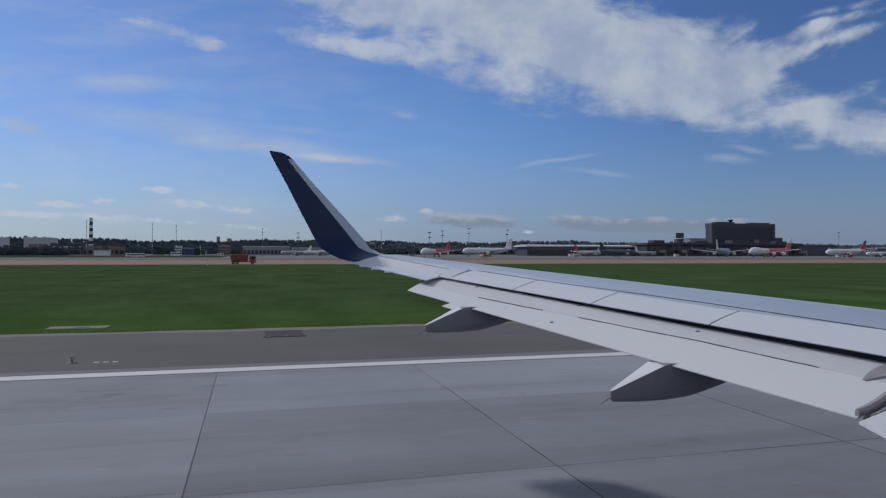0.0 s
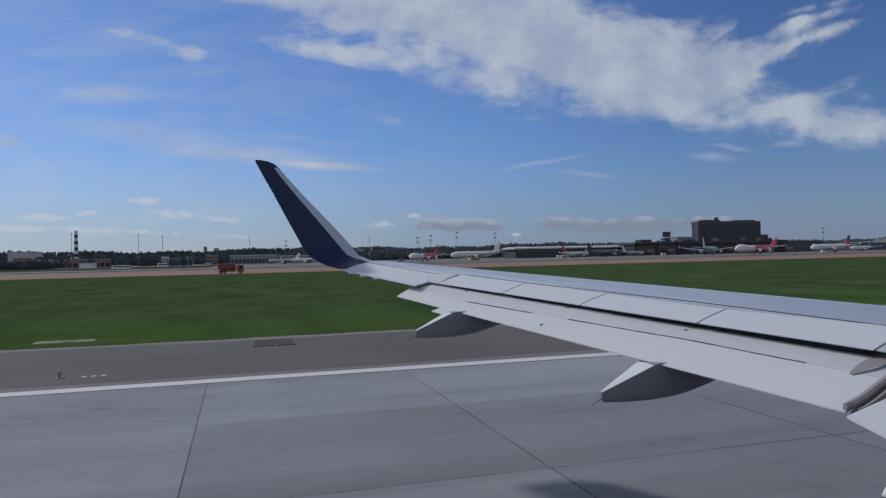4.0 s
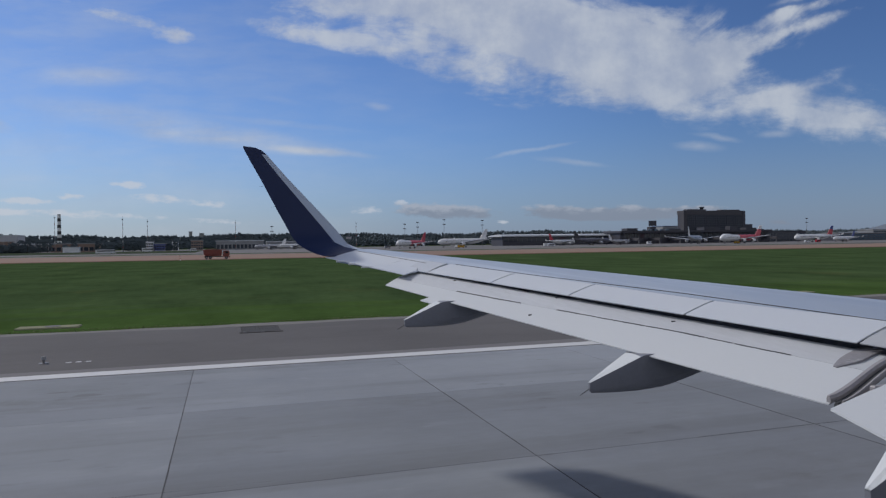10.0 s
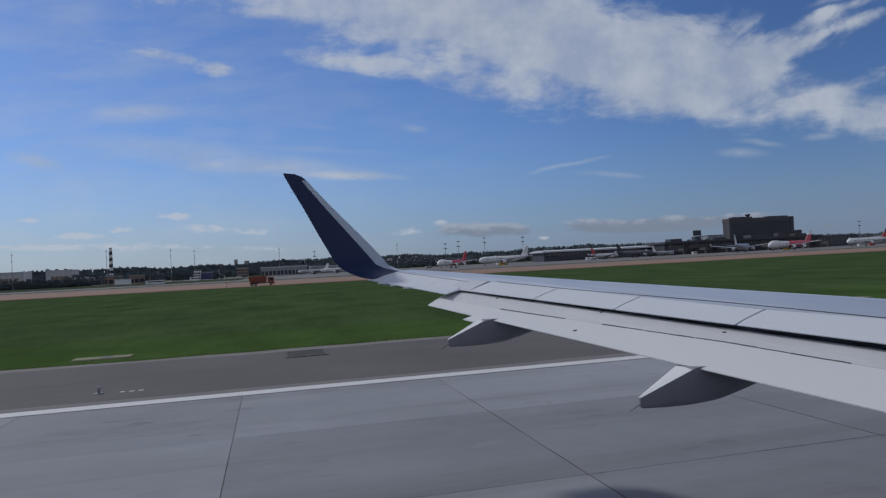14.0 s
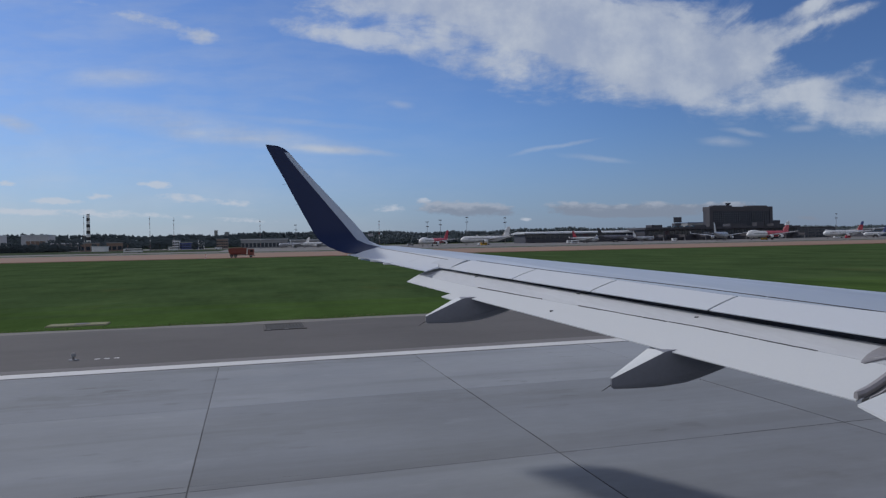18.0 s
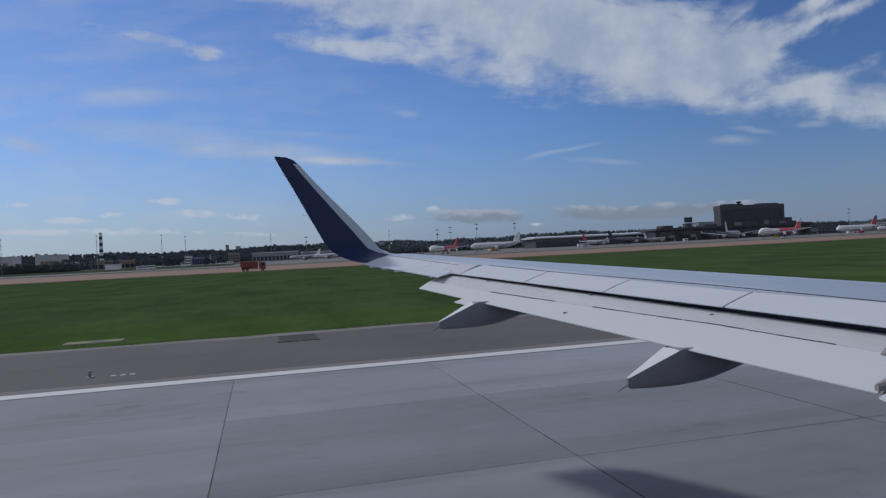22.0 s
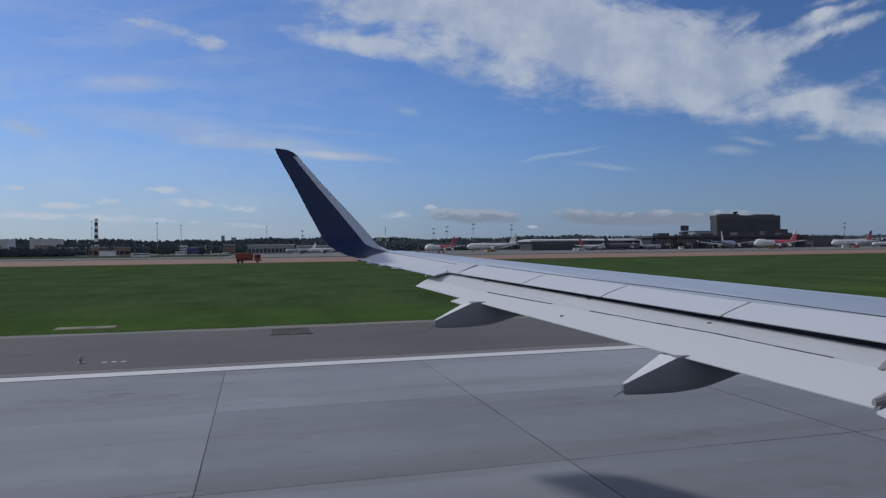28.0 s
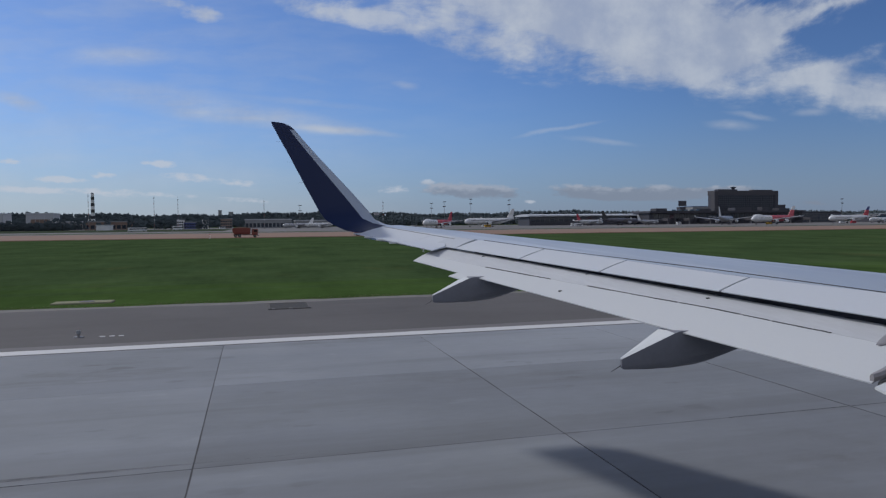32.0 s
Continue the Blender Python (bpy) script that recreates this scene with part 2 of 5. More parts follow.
def surface(name, base, rough=0.6, metal=0.0, vary=0.15, patch=1.0, grain=12.0, bump=0.1, stretch=(1, 1, 1), tint=None, piece=0.0,
            depth=0.02, stain=None, local=False, gloss=0.5, streak=None, lane=None, blots=None, sweep=0.0):
    """Paint, stone or earth: a base colour that varies in patches and in grain, at sizes in metres."""
    m = bpy.data.materials.new(name)
    m.use_nodes = True
    g = Nodes(m.node_tree)
    where = g.add("ShaderNodeTexCoord").outputs["Object"] if local else g.add("ShaderNodeNewGeometry").outputs["Position"]
    mapped = g.add("ShaderNodeMapping", Vector=where)
    mapped.inputs["Scale"].default_value = stretch
    large, small = g.noise(mapped.outputs[0], 1.0 / patch, 5.0, 0.6), g.noise(mapped.outputs[0], grain, 3.0, 0.6)
    tone = g.math("ADD", g.span(large, 0.25, 0.75, -vary, vary), g.span(small, 0.2, 0.8, -vary * 0.6, vary * 0.6))
    if piece:
        tone = g.math("ADD", tone, g.span(g.add("ShaderNodeObjectInfo").outputs["Random"], 0.0, 1.0, -piece, piece, False))
    other = tint or tuple(c * 0.75 for c in base)
    colour = g.mix(g.span(large, 0.35, 0.72), (*base, 1), (*other, 1))
    if stain:
        spots = g.noise(mapped.outputs[0], 1.0 / stain[0], 6.0, 0.7)
        colour = g.mix(g.span(spots, stain[1], stain[1] + 0.14, 0.0, stain[2]), colour, (*stain[3], 1))
    if streak:
        lanes = g.add("ShaderNodeMapping", {"vector_type": "TEXTURE"}, Vector=where)
        lanes.inputs["Rotation"].default_value = (0, 0, radians(sweep))
        lanes.inputs["Scale"].default_value = [1.0 / k for k in streak[0]]
        runs = g.noise(lanes.outputs[0], 1.0, 4.0, 0.65)
        colour = g.mix(g.span(runs, streak[1], streak[1] + 0.16, 0.0, streak[2]), colour, (*streak[3], 1))
        broad = g.noise(where, 0.09, 4.0, 0.6)
        tone = g.math("ADD", tone, g.span(broad, 0.3, 0.7, -0.10, 0.10))
    if blots:
        # blots, scuffs and patches here and there
        blot = g.noise(mapped.outputs[0], 1.0 / blots[0], 3.0, 0.5)
        gate = g.noise(where, 0.16, 2.0, 0.5)
        fleck = g.math("MULTIPLY", g.span(blot, blots[1], blots[1] + 0.06), g.span(gate, 0.44, 0.58))
        colour = g.mix(g.math("MULTIPLY", fleck, blots[2]), colour, (*blots[3], 1))
        pale = g.math("MULTIPLY", g.span(blot, 1.0 - blots[1], 0.94 - blots[1]), g.span(gate, 0.56, 0.42))
        colour = g.mix(g.math("MULTIPLY", pale, blots[2] * 0.7), colour, (*(c * 1.22 for c in base), 1))
    if lane:
        # a band along the runway: tyre rubber near its middle, or lusher turf near its edge
        across = g.add("ShaderNodeSeparateXYZ", Vector=where).outputs[1]
        smear = g.add("ShaderNodeMapping", Vector=where)
        smear.inputs["Scale"].default_value = (0.02, 0.3, 1.0)
        wander = g.span(g.noise(smear.outputs[0], 1.0, 5.0, 0.6), 0.2, 0.8, -7.0, 7.0)
        colour = g.mix(g.span(g.math("ADD", g.math("ABSOLUTE", g.math("ADD", across, 1.85)), wander), lane[1], lane[0], 0.0, lane[2]), colour, (*lane[3], 1))
    value = g.add("ShaderNodeHueSaturation", Color=colour, Value=g.math("ADD", tone, 1.0))
    shade = g.add("ShaderNodeBsdfPrincipled", Base_Color=value, Metallic=metal)
    g.put(shade, "Roughness", g.span(small, 0.2, 0.8, max(rough - 0.08, 0.02), min(rough + 0.08, 1.0), False))
    shade.inputs["Specular IOR Level"].default_value = gloss
    if bump:
        b = g.add("ShaderNodeBump", Height=small, Strength=bump, Distance=depth)
        g.put(shade, "Normal", b.outputs[0])
    g.add("ShaderNodeOutputMaterial", Surface=shade)
    return m


def glass(name, tint, rough=0.06):
    """Dark reflecting glass of far facades."""
    m = bpy.data.materials.new(name)
    m.use_nodes = True
    g = Nodes(m.node_tree)
    shade = g.add("ShaderNodeBsdfPrincipled", Base_Color=(*tint, 1), Roughness=rough)
    shade.inputs["IOR"].default_value = 1.5
    g.add("ShaderNodeOutputMaterial", Surface=shade)
    return m


def smear(name, tint, most):
    """Tyre rubber rubbed into concrete: a broken, see-through film, denser along its middle."""
    m = bpy.data.materials.new(name)
    m.use_nodes = True
    g = Nodes(m.node_tree)
    where = g.add("ShaderNodeNewGeometry").outputs["Position"]
    drawn = g.add("ShaderNodeMapping", Vector=where)
    drawn.inputs["Scale"].default_value = (0.12, 3.0, 1.0)
    runs, grit = g.noise(drawn.outputs[0], 1.0, 5.0, 0.65), g.noise(where, 3.0, 5.0, 0.65)
    film = g.math("MULTIPLY", g.span(runs, 0.36, 0.62), g.span(grit, 0.30, 0.60, 0.35, 1.0))
    shade = g.add("ShaderNodeBsdfPrincipled", Base_Color=(*tint, 1), Roughness=0.85)
    g.put(shade, "Alpha", g.math("MULTIPLY", film, most))
    shade.inputs["Specular IOR Level"].default_value = 0.2
    g.add("ShaderNodeOutputMaterial", Surface=shade)
    return m


RUBBED = smear("rubbed_rubber", (0.066, 0.066, 0.070), 0.32)
RUBBED_FAINT = smear("faint_rubbed_rubber", (0.085, 0.085, 0.090), 0.20)
WING_PAINT = surface("wing_paint", (0.535, 0.568, 0.615), 0.45, 0.0, 0.03, 1.4, 30, 0.01, (1, 0.5, 1), tint=(0.505, 0.54, 0.59))
WING_METAL = surface("wing_skin", (0.345, 0.402, 0.49), 0.42, 0.12, 0.07, 0.7, 14, 0.01, (3.0, 0.22, 1), tint=(0.295, 0.352, 0.44),
                     streak=((3.2, 0.10, 0.2), 0.50, 0.65, (0.44, 0.495, 0.575)), sweep=21.0)
FLAP_PAINT = surface("flap_paint", (0.565, 0.588, 0.605), 0.5, 0.0, 0.03, 1.6, 26, 0.01, tint=(0.545, 0.567, 0.585))
FLAP_GREY = surface("flap_front", (0.50, 0.518, 0.54), 0.55, 0.0, 0.10, 0.45, 16, 0.03, (1, 0.22, 1), tint=(0.425, 0.437, 0.455),
                    stain=(0.28, 0.60, 0.45, (0.31, 0.315, 0.325)), streak=((4.0, 0.2, 0.2), 0.55, 0.5, (0.53, 0.55, 0.57)), sweep=20.0)
SPOILER_GREY = surface("spoiler_grey", (0.42, 0.44, 0.465), 0.5, 0.0, 0.04, 0.9, 24, 0.01, tint=(0.39, 0.41, 0.435))
SKIN_PATCH = surface("skin_patch", (0.485, 0.515, 0.56), 0.45, 0.0, 0.05, 0.6, 24, 0.01, tint=(0.45, 0.48, 0.525))
# dark navy painted for the shade inside the flap gap
GAP_SHADE = surface("gap_shade_paint", (0.075, 0.083, 0.110), 0.8, 0.0, 0.1, 0.5, 20, 0.0)
SEAL = surface("seal", (0.05, 0.052, 0.055), 0.7, 0.0, 0.2, 0.2, 40, 0.0)
NAVY = surface("navy_paint", (0.010, 0.021, 0.072), 0.42, 0.0, 0.08, 0.8, 20, 0.0, tint=(0.008, 0.017, 0.060), gloss=0.28)
BARE = surface("bare_metal", (0.34, 0.325, 0.335), 0.55, 0.2, 0.15, 0.3, 20, 0.05, tint=(0.25, 0.24, 0.25))
SOOTY = surface("sooty_metal", (0.27, 0.265, 0.28), 0.6, 0.1, 0.2, 0.16, 22, 0.05, tint=(0.19, 0.185, 0.20), stain=(0.12, 0.52, 0.5, (0.42, 0.42, 0.43)))
# darker than the flap: the shade on the fairings' near sides is in this colour
FAIRING = surface("shaded_fairing_paint", (0.188, 0.197, 0.228), 0.5, 0.0, 0.08, 0.6, 20, 0.02, tint=(0.16, 0.168, 0.196))
HULL = surface("hull_paint", (0.55, 0.57, 0.60), 0.35, 0.0, 0.03, 2.0, 15, 0.0)
RUBBER = surface("tyre_rubber", (0.03, 0.03, 0.032), 0.85, 0.0, 0.15, 0.3, 30, 0.1)
CONCRETE = surface("slab_concrete", (0.217, 0.234, 0.258), 0.85, 0.0, 0.085, 2.2, 6.0, 0.2, (0.3, 0.7, 1.0), tint=(0.182, 0.197, 0.222), piece=0.09, blots=(0.55, 0.63, 0.42, (0.120, 0.122, 0.130)),
                   stain=(2.4, 0.55, 0.45, (0.142, 0.146, 0.156)), gloss=0.25, streak=((0.025, 0.35, 1.0), 0.53, 0.36, (0.132, 0.136, 0.146)), lane=(9.0, 21.0, 0.45, (0.108, 0.109, 0.114)))
CONCRETE_EDGE = surface("little_worn_concrete", (0.237, 0.255, 0.281), 0.85, 0.0, 0.085, 2.2, 6.0, 0.2, (0.3, 0.7, 1.0), tint=(0.200, 0.216, 0.243), piece=0.09, blots=(0.55, 0.63, 0.42, (0.120, 0.122, 0.130)),
                   stain=(2.4, 0.55, 0.45, (0.142, 0.146, 0.156)), gloss=0.25, streak=((0.025, 0.35, 1.0), 0.53, 0.36, (0.132, 0.136, 0.146)), lane=(9.0, 21.0, 0.45, (0.108, 0.109, 0.114)))
JOINT = surface("joint_filler", (0.062, 0.063, 0.067), 0.9, 0.0, 0.35, 0.8, 20, 0.1)
ASPHALT = surface("shoulder_asphalt", (0.112, 0.107, 0.109), 0.9, 0.0, 0.16, 3.0, 9.0, 0.3, (0.2, 1.0, 1.0), tint=(0.090, 0.086, 0.088),
                  stain=(5.0, 0.62, 0.5, (0.152, 0.142, 0.132)), gloss=0.2, streak=((0.015, 0.5, 1.0), 0.58, 0.4, (0.070, 0.067, 0.067)))
MARKING = surface("white_marking", (0.54, 0.545, 0.555), 0.75, 0.0, 0.08, 1.2, 14, 0.1, (0.4, 1, 1), tint=(0.45, 0.455, 0.465),
                  stain=(1.0, 0.66, 0.5, (0.444, 0.432, 0.419)))
MARGIN = surface("worn_margin", (0.178, 0.174, 0.178), 0.9, 0.0, 0.15, 1.5, 8.0, 0.2, (0.3, 1, 1), gloss=0.2)
YELLOW_LINE = surface("yellow_marking", (0.55, 0.36, 0.05), 0.8, 0.0, 0.1, 1.0, 14, 0.1)
GRASS = surface("grass", (0.046, 0.076, 0.033), 0.95, 0.0, 0.15, 7.0, 1.1, 0.4, (1.0, 0.4, 1.0), tint=(0.051, 0.081, 0.033), depth=0.06,
                stain=(9.0, 0.56, 0.4, (0.078, 0.086, 0.034)), gloss=0.0, streak=((0.05, 0.02, 1.0), 0.50, 0.36, (0.037, 0.064, 0.024)),
                lane=(50.0, 66.0, 0.65, (0.052, 0.094, 0.024)))
ROUGH = surface("rough_grass", (0.040, 0.060, 0.040), 0.95, 0.0, 0.3, 12.0, 0.6, 0.3, (0.4, 1, 1), tint=(0.062, 0.068, 0.050), depth=0.1, gloss=0.0)
BLADES = surface("grass_blades", (0.150, 0.165, 0.085), 0.9, 0.0, 0.2, 3.0, 5.0, 0.0, tint=(0.215, 0.195, 0.120), gloss=0.0)
MOSSY = surface("mossy_concrete", (0.25, 0.25, 0.165), 0.95, 0.0, 0.2, 0.8, 8.0, 0.2, tint=(0.17, 0.175, 0.11), gloss=0.1)
GRAVEL = surface("gravel", (0.20, 0.194, 0.190), 0.95, 0.0, 0.25, 0.8, 9.0, 0.4, (0.5, 1, 1), tint=(0.165, 0.160, 0.150), depth=0.03, gloss=0.1)
DIRT = surface("bare_earth", (0.255, 0.175, 0.138), 0.95, 0.0, 0.14, 20.0, 0.8, 0.3, (0.25, 1, 1), tint=(0.212, 0.149, 0.120), depth=0.05, gloss=0.1)
SPOIL = surface("dug_earth", (0.105, 0.052, 0.034), 0.95, 0.0, 0.3, 3.0, 1.2, 0.8, tint=(0.07, 0.045, 0.035), depth=0.2)
APRON = surface("apron_concrete", (0.155, 0.150, 0.150), 0.9, 0.0, 0.14, 25.0, 0.6, 0.1, (0.3, 1, 1), tint=(0.128, 0.126, 0.130), gloss=0.2)
# leaf colour lifted towards blue-grey, so distance haze is painted in
LEAVES = surface("hazed_leaves", (0.100, 0.122, 0.137), 0.95, 0.0, 0.12, 14.0, 0.35, 0.0, tint=(0.094, 0.116, 0.126), gloss=0.0)
BARK = surface("bark", (0.06, 0.05, 0.04), 0.9, 0.0, 0.2, 1.0, 5.0, 0.0)
WHITE = surface("white_coat", (0.74, 0.75, 0.76), 0.3, 0.0, 0.03, 4.0, 3.0, 0.0)
RED = surface("red_coat", (0.46, 0.035, 0.060), 0.35, 0.0, 0.05, 3.0, 3.0, 0.0)
PINK = surface("faded_red_coat", (0.50, 0.055, 0.085), 0.4, 0.0, 0.08, 3.0, 3.0, 0.0, tint=(0.54, 0.10, 0.13))
BLUE = surface("blue_coat", (0.03, 0.06, 0.25), 0.35, 0.0, 0.05, 3.0, 3.0, 0.0)
BLACK = surface("black_coat", (0.022, 0.022, 0.028), 0.35, 0.0, 0.05, 3.0, 3.0, 0.0)
DARK_GREY = surface("dark_grey_coat", (0.12, 0.12, 0.15), 0.35, 0.2, 0.05, 3.0, 3.0, 0.0)
EARTH_EDGE = surface("red_earth", (0.165, 0.085, 0.062), 0.95, 0.0, 0.25, 6.0, 0.9, 0.3, (0.3, 1, 1), depth=0.05, gloss=0.1)
SILVER = surface("silver_coat", (0.42, 0.43, 0.46), 0.35, 0.3, 0.05, 3.0, 3.0, 0.0)
ORANGE = surface("rust_red_coat", (0.235, 0.058, 0.042), 0.6, 0.0, 0.18, 1.2, 4.0, 0.0, tint=(0.155, 0.045, 0.036))
YELLOW = surface("yellow_board", (0.52, 0.30, 0.02), 0.6, 0.0, 0.06, 1.0, 8.0, 0.0)
STEEL = surface("grey_steel", (0.22, 0.22, 0.23), 0.5, 0.4, 0.1, 1.0, 6.0, 0.0)
# blacks of the far cladding raised and blued to stand for haze
FACADE_DARK = surface("dark_cladding", (0.048, 0.049, 0.064), 0.6, 0.0, 0.12, 12.0, 0.6, 0.0, tint=(0.042, 0.043, 0.058))
FACADE_BROWN = surface("brown_cladding", (0.068, 0.066, 0.078), 0.7, 0.0, 0.1, 12.0, 0.6, 0.0)
FACADE_GREY = surface("grey_cladding", (0.26, 0.27, 0.28), 0.6, 0.0, 0.08, 10.0, 0.6, 0.0)
FACADE_WHITE = surface("white_render", (0.80, 0.81, 0.83), 0.7, 0.0, 0.06, 8.0, 0.8, 0.0)
FACADE_TAN = surface("tan_render", (0.25, 0.175, 0.135), 0.75, 0.0, 0.1, 8.0, 0.8, 0.0)
ROOF = surface("roof_sheet", (0.55, 0.58, 0.62), 0.5, 0.0, 0.06, 8.0, 0.8, 0.0)
ROOF_HAZE = surface("dull_metal_roof", (0.17, 0.19, 0.215), 0.5, 0.0, 0.08, 10.0, 0.8, 0.0)
FACADE_PALE = surface("pale_cladding", (0.50, 0.51, 0.53), 0.7, 0.0, 0.10, 6.0, 0.6, 0.0, tint=(0.42, 0.43, 0.45))
ROOF_BLUE = surface("roof_blue", (0.09, 0.14, 0.26), 0.4, 0.0, 0.06, 8.0, 0.8, 0.0)
# PANE's tint is raised a little to paint in the haze of distance
PANE, PANE_BLUE = glass("dark_glass", (0.040, 0.048, 0.062)), glass("blue_glass", (0.05, 0.10, 0.15))
CABIN_DARK = glass("cabin_glass", (0.015, 0.017, 0.02))

# ---- builders ----


def mesh_of(name, verts, faces, materials, slots=None, smooth=False):
    me = bpy.data.meshes.new(name)
    me.from_pydata([tuple(v) for v in verts], [], faces)
    for m in materials if isinstance(materials, (list, tuple)) else [materials]:
        me.materials.append(m)
    if slots is not None:
        me.polygons.foreach_set("material_index", slots)
    me.update()
    if smooth:
        me.polygons.foreach_set("use_smooth", [True] * len(me.polygons))
        me.set_sharp_from_angle(angle=radians(32))
    return me


def part(name, shape, material, parent, label="", smooth=False):
    """One mesh object under a thing or under a part. shape: (verts, faces) or a mesh."""
    me = shape if isinstance(shape, bpy.types.Mesh) else mesh_of(name, shape[0], shape[1], material, shape[2] if len(shape) > 2 else None, smooth)
    ob = new(name, me)
    if parent is not None:
        ob.parent = parent
    return tagged(ob, label)


def thing(name, label, category, at=(0, 0, 0), turn=0.0, group="", kind=""):
    ob = new(name)
    ob.matrix_world = pose(*at, 0, 0, turn)
    return tagged(ob, label, category, group, kind)


def box(x0, y0, z0, x1, y1, z1):
    v = [(x, y, z) for z in (z0, z1) for x, y in ((x0, y0), (x1, y0), (x1, y1), (x0, y1))]
    return v, [(3, 2, 1, 0), (4, 5, 6, 7), (0, 1, 5, 4), (1, 2, 6, 5), (2, 3, 7, 6), (3, 0, 4, 7)]


def block(x0, y0, z0, x1, y1, z1, e=0.03):
    """A box with chamfered top edges and corners."""
    def ring(i, z):
        return [(x0 + i, y0 + e, z), (x0 + e, y0 + i, z), (x1 - e, y0 + i, z), (x1 - i, y0 + e, z), (x1 - i, y1 - e, z), (x1 - e, y1 - i, z),
                (x0 + e, y1 - i, z), (x0 + i, y1 - e, z)]
    return loft([ring(0, z0), ring(0, z1 - e), ring(e, z1)])


def loft(rings, closed=True, caps=True):
    """Skin over rings with the same number of points."""
    n, verts, faces = len(rings[0]), [p for r in rings for p in r], []
    for k in range(len(rings) - 1):
        for j in range(n if closed else n - 1):
            a, b = k * n + j, k * n + (j + 1) % n
            faces.append((a, b, b + n, a + n))
    if caps and closed:
        faces.append(tuple(range(n - 1, -1, -1)))
        faces.append(tuple(range((len(rings) - 1) * n, len(rings) * n)))
    return verts, faces


def tube(a, b, ra, rb=None, n=8):
    """A tapered round bar from a to b."""
    a, b, rb = Vector(a), Vector(b), ra if rb is None else rb
    w = (b - a).normalized()
    u = w.orthogonal().normalized()
    v = w.cross(u)
    turn = [(math.cos(2 * math.pi * k / n), math.sin(2 * math.pi * k / n)) for k in range(n)]
    return loft([[tuple(p + u * (c * r) + v * (s * r)) for c, s in turn] for p, r in ((a, ra), (b, rb))])


# ---- ground ----
SHOULDER_EDGE, DIRT_NEAR, APRON_FAR = 41.4, 256.0, 1150.0
FIELD_X0, FIELD_X1 = -700.0, 1900.0

ground = part("ground", box(-4800, -4800, -1.2, 4800, 4800, -0.06), GRASS, None)
tagged(ground, "flat mown airfield grass reaching the horizon", "grass", kind="structure")


def strip(name, label, category, x0, y0, x1, y1, top, material, wobble=0.0, cell=4.0):
    """A slab of ground whose far and near edges may run unevenly."""
    n = max(1, int((x1 - x0) / cell)) if wobble else 1
    rows = []
    for k in range(n + 1):
        x = x0 + (x1 - x0) * k / n
        a = y0 + wobble * 2 * (noise.fractal((x * 0.11, 3.1, y0), 1.0, 2.0, 4) if wobble else 0)
        b = y1 + wobble * 2 * (noise.fractal((x * 0.11, 7.7, y1), 1.0, 2.0, 4) if wobble else 0)
        rows.append([(x, a, -0.3), (x, b, -0.3), (x, b, top), (x, a, top)])
    ob = part(name, loft(rows), material, None)
    return tagged(ob, label, category, kind="structure")


shoulder = strip("shoulder", "dark grey asphalt shoulder beside the runway", "pavement", FIELD_X0, 26.0, FIELD_X1, SHOULDER_EDGE, -0.012, ASPHALT, 0.22, 1.5)
shoulder_far = strip("shoulder", "dark grey asphalt shoulder of the runway", "pavement", FIELD_X0, -44.0, FIELD_X1, -31.0, -0.012, ASPHALT)
gravel = strip("gravel_edge", "thin pale gravel edge between asphalt and grass", "gravel", FIELD_X0, SHOULDER_EDGE - 0.3, FIELD_X1, SHOULDER_EDGE + 1.5, -0.03, GRAVEL, 0.3, 0.9)
margin = strip("margin", "brown-grey worn margin beside the edge line", "pavement", FIELD_X0, 28.3, FIELD_X1, 29.2, -0.008, MARGIN, 0.12, 1.2)
dirt = strip("earth_strip", "beige bare earth strip beyond the grass", "earth", -2500, DIRT_NEAR, 3600, 395.0, -0.03, DIRT, 2.5, 12)
earth_edge = strip("earth_edge", "reddish turned earth along the edge of the grass", "earth", -2500, DIRT_NEAR - 5.0, 3600, DIRT_NEAR + 6.0, -0.024, EARTH_EDGE, 2.0, 8)
taxiway = strip("taxiway", "grey concrete parallel taxiway", "taxiway", -2500, 397.0, 3600, 425.0, -0.028, APRON)
verge = strip("verge", "narrow green verge between taxiway and apron", "grass", -2500, 426.0, 900, 452.0, -0.026, GRASS, 1.5, 12)
field = strip("rough_field", "dark rough grass before the works", "grass", -2500, 540.0, -22.0, 838.0, -0.014, ROUGH, 3.0, 12)
apron = strip("apron", "grey concrete apron under the parked airliners", "apron", -2500, 453.0, 3600, APRON_FAR, -0.022, APRON)

# ---- the aircraft's left wing ----


def plane_z(y):
    return 4.163 - 0.089 * (15.9 - y)


def spoiler_edge(y):
    return 3.53 + (13.14 - y) * 0.435


def chord(y):
    return 1.4 + 0.12 * (15.9 - y)


def hinge(y):
    return 0.49 + 0.07 * max(0.0, 8.0 - y)


def upper(y, s):
    """Height of the upper skin s metres ahead of the spoilers' rear edge."""
    c = chord(y)
    sc, h = 0.6 * c, 0.12 * c
    if s < sc:
        return plane_z(y) + h * (1 - ((s - sc) / sc) ** 2)
    return plane_z(y) + (h + 0.05 * c) * math.sqrt(max(0.0, 1 - ((s - sc) / (c - sc)) ** 2)) - 0.05 * c


aircraft = thing("airliner", "grey-winged jet airliner with a navy winglet standing on the runway", "airplane", (0, 0, RIDE))


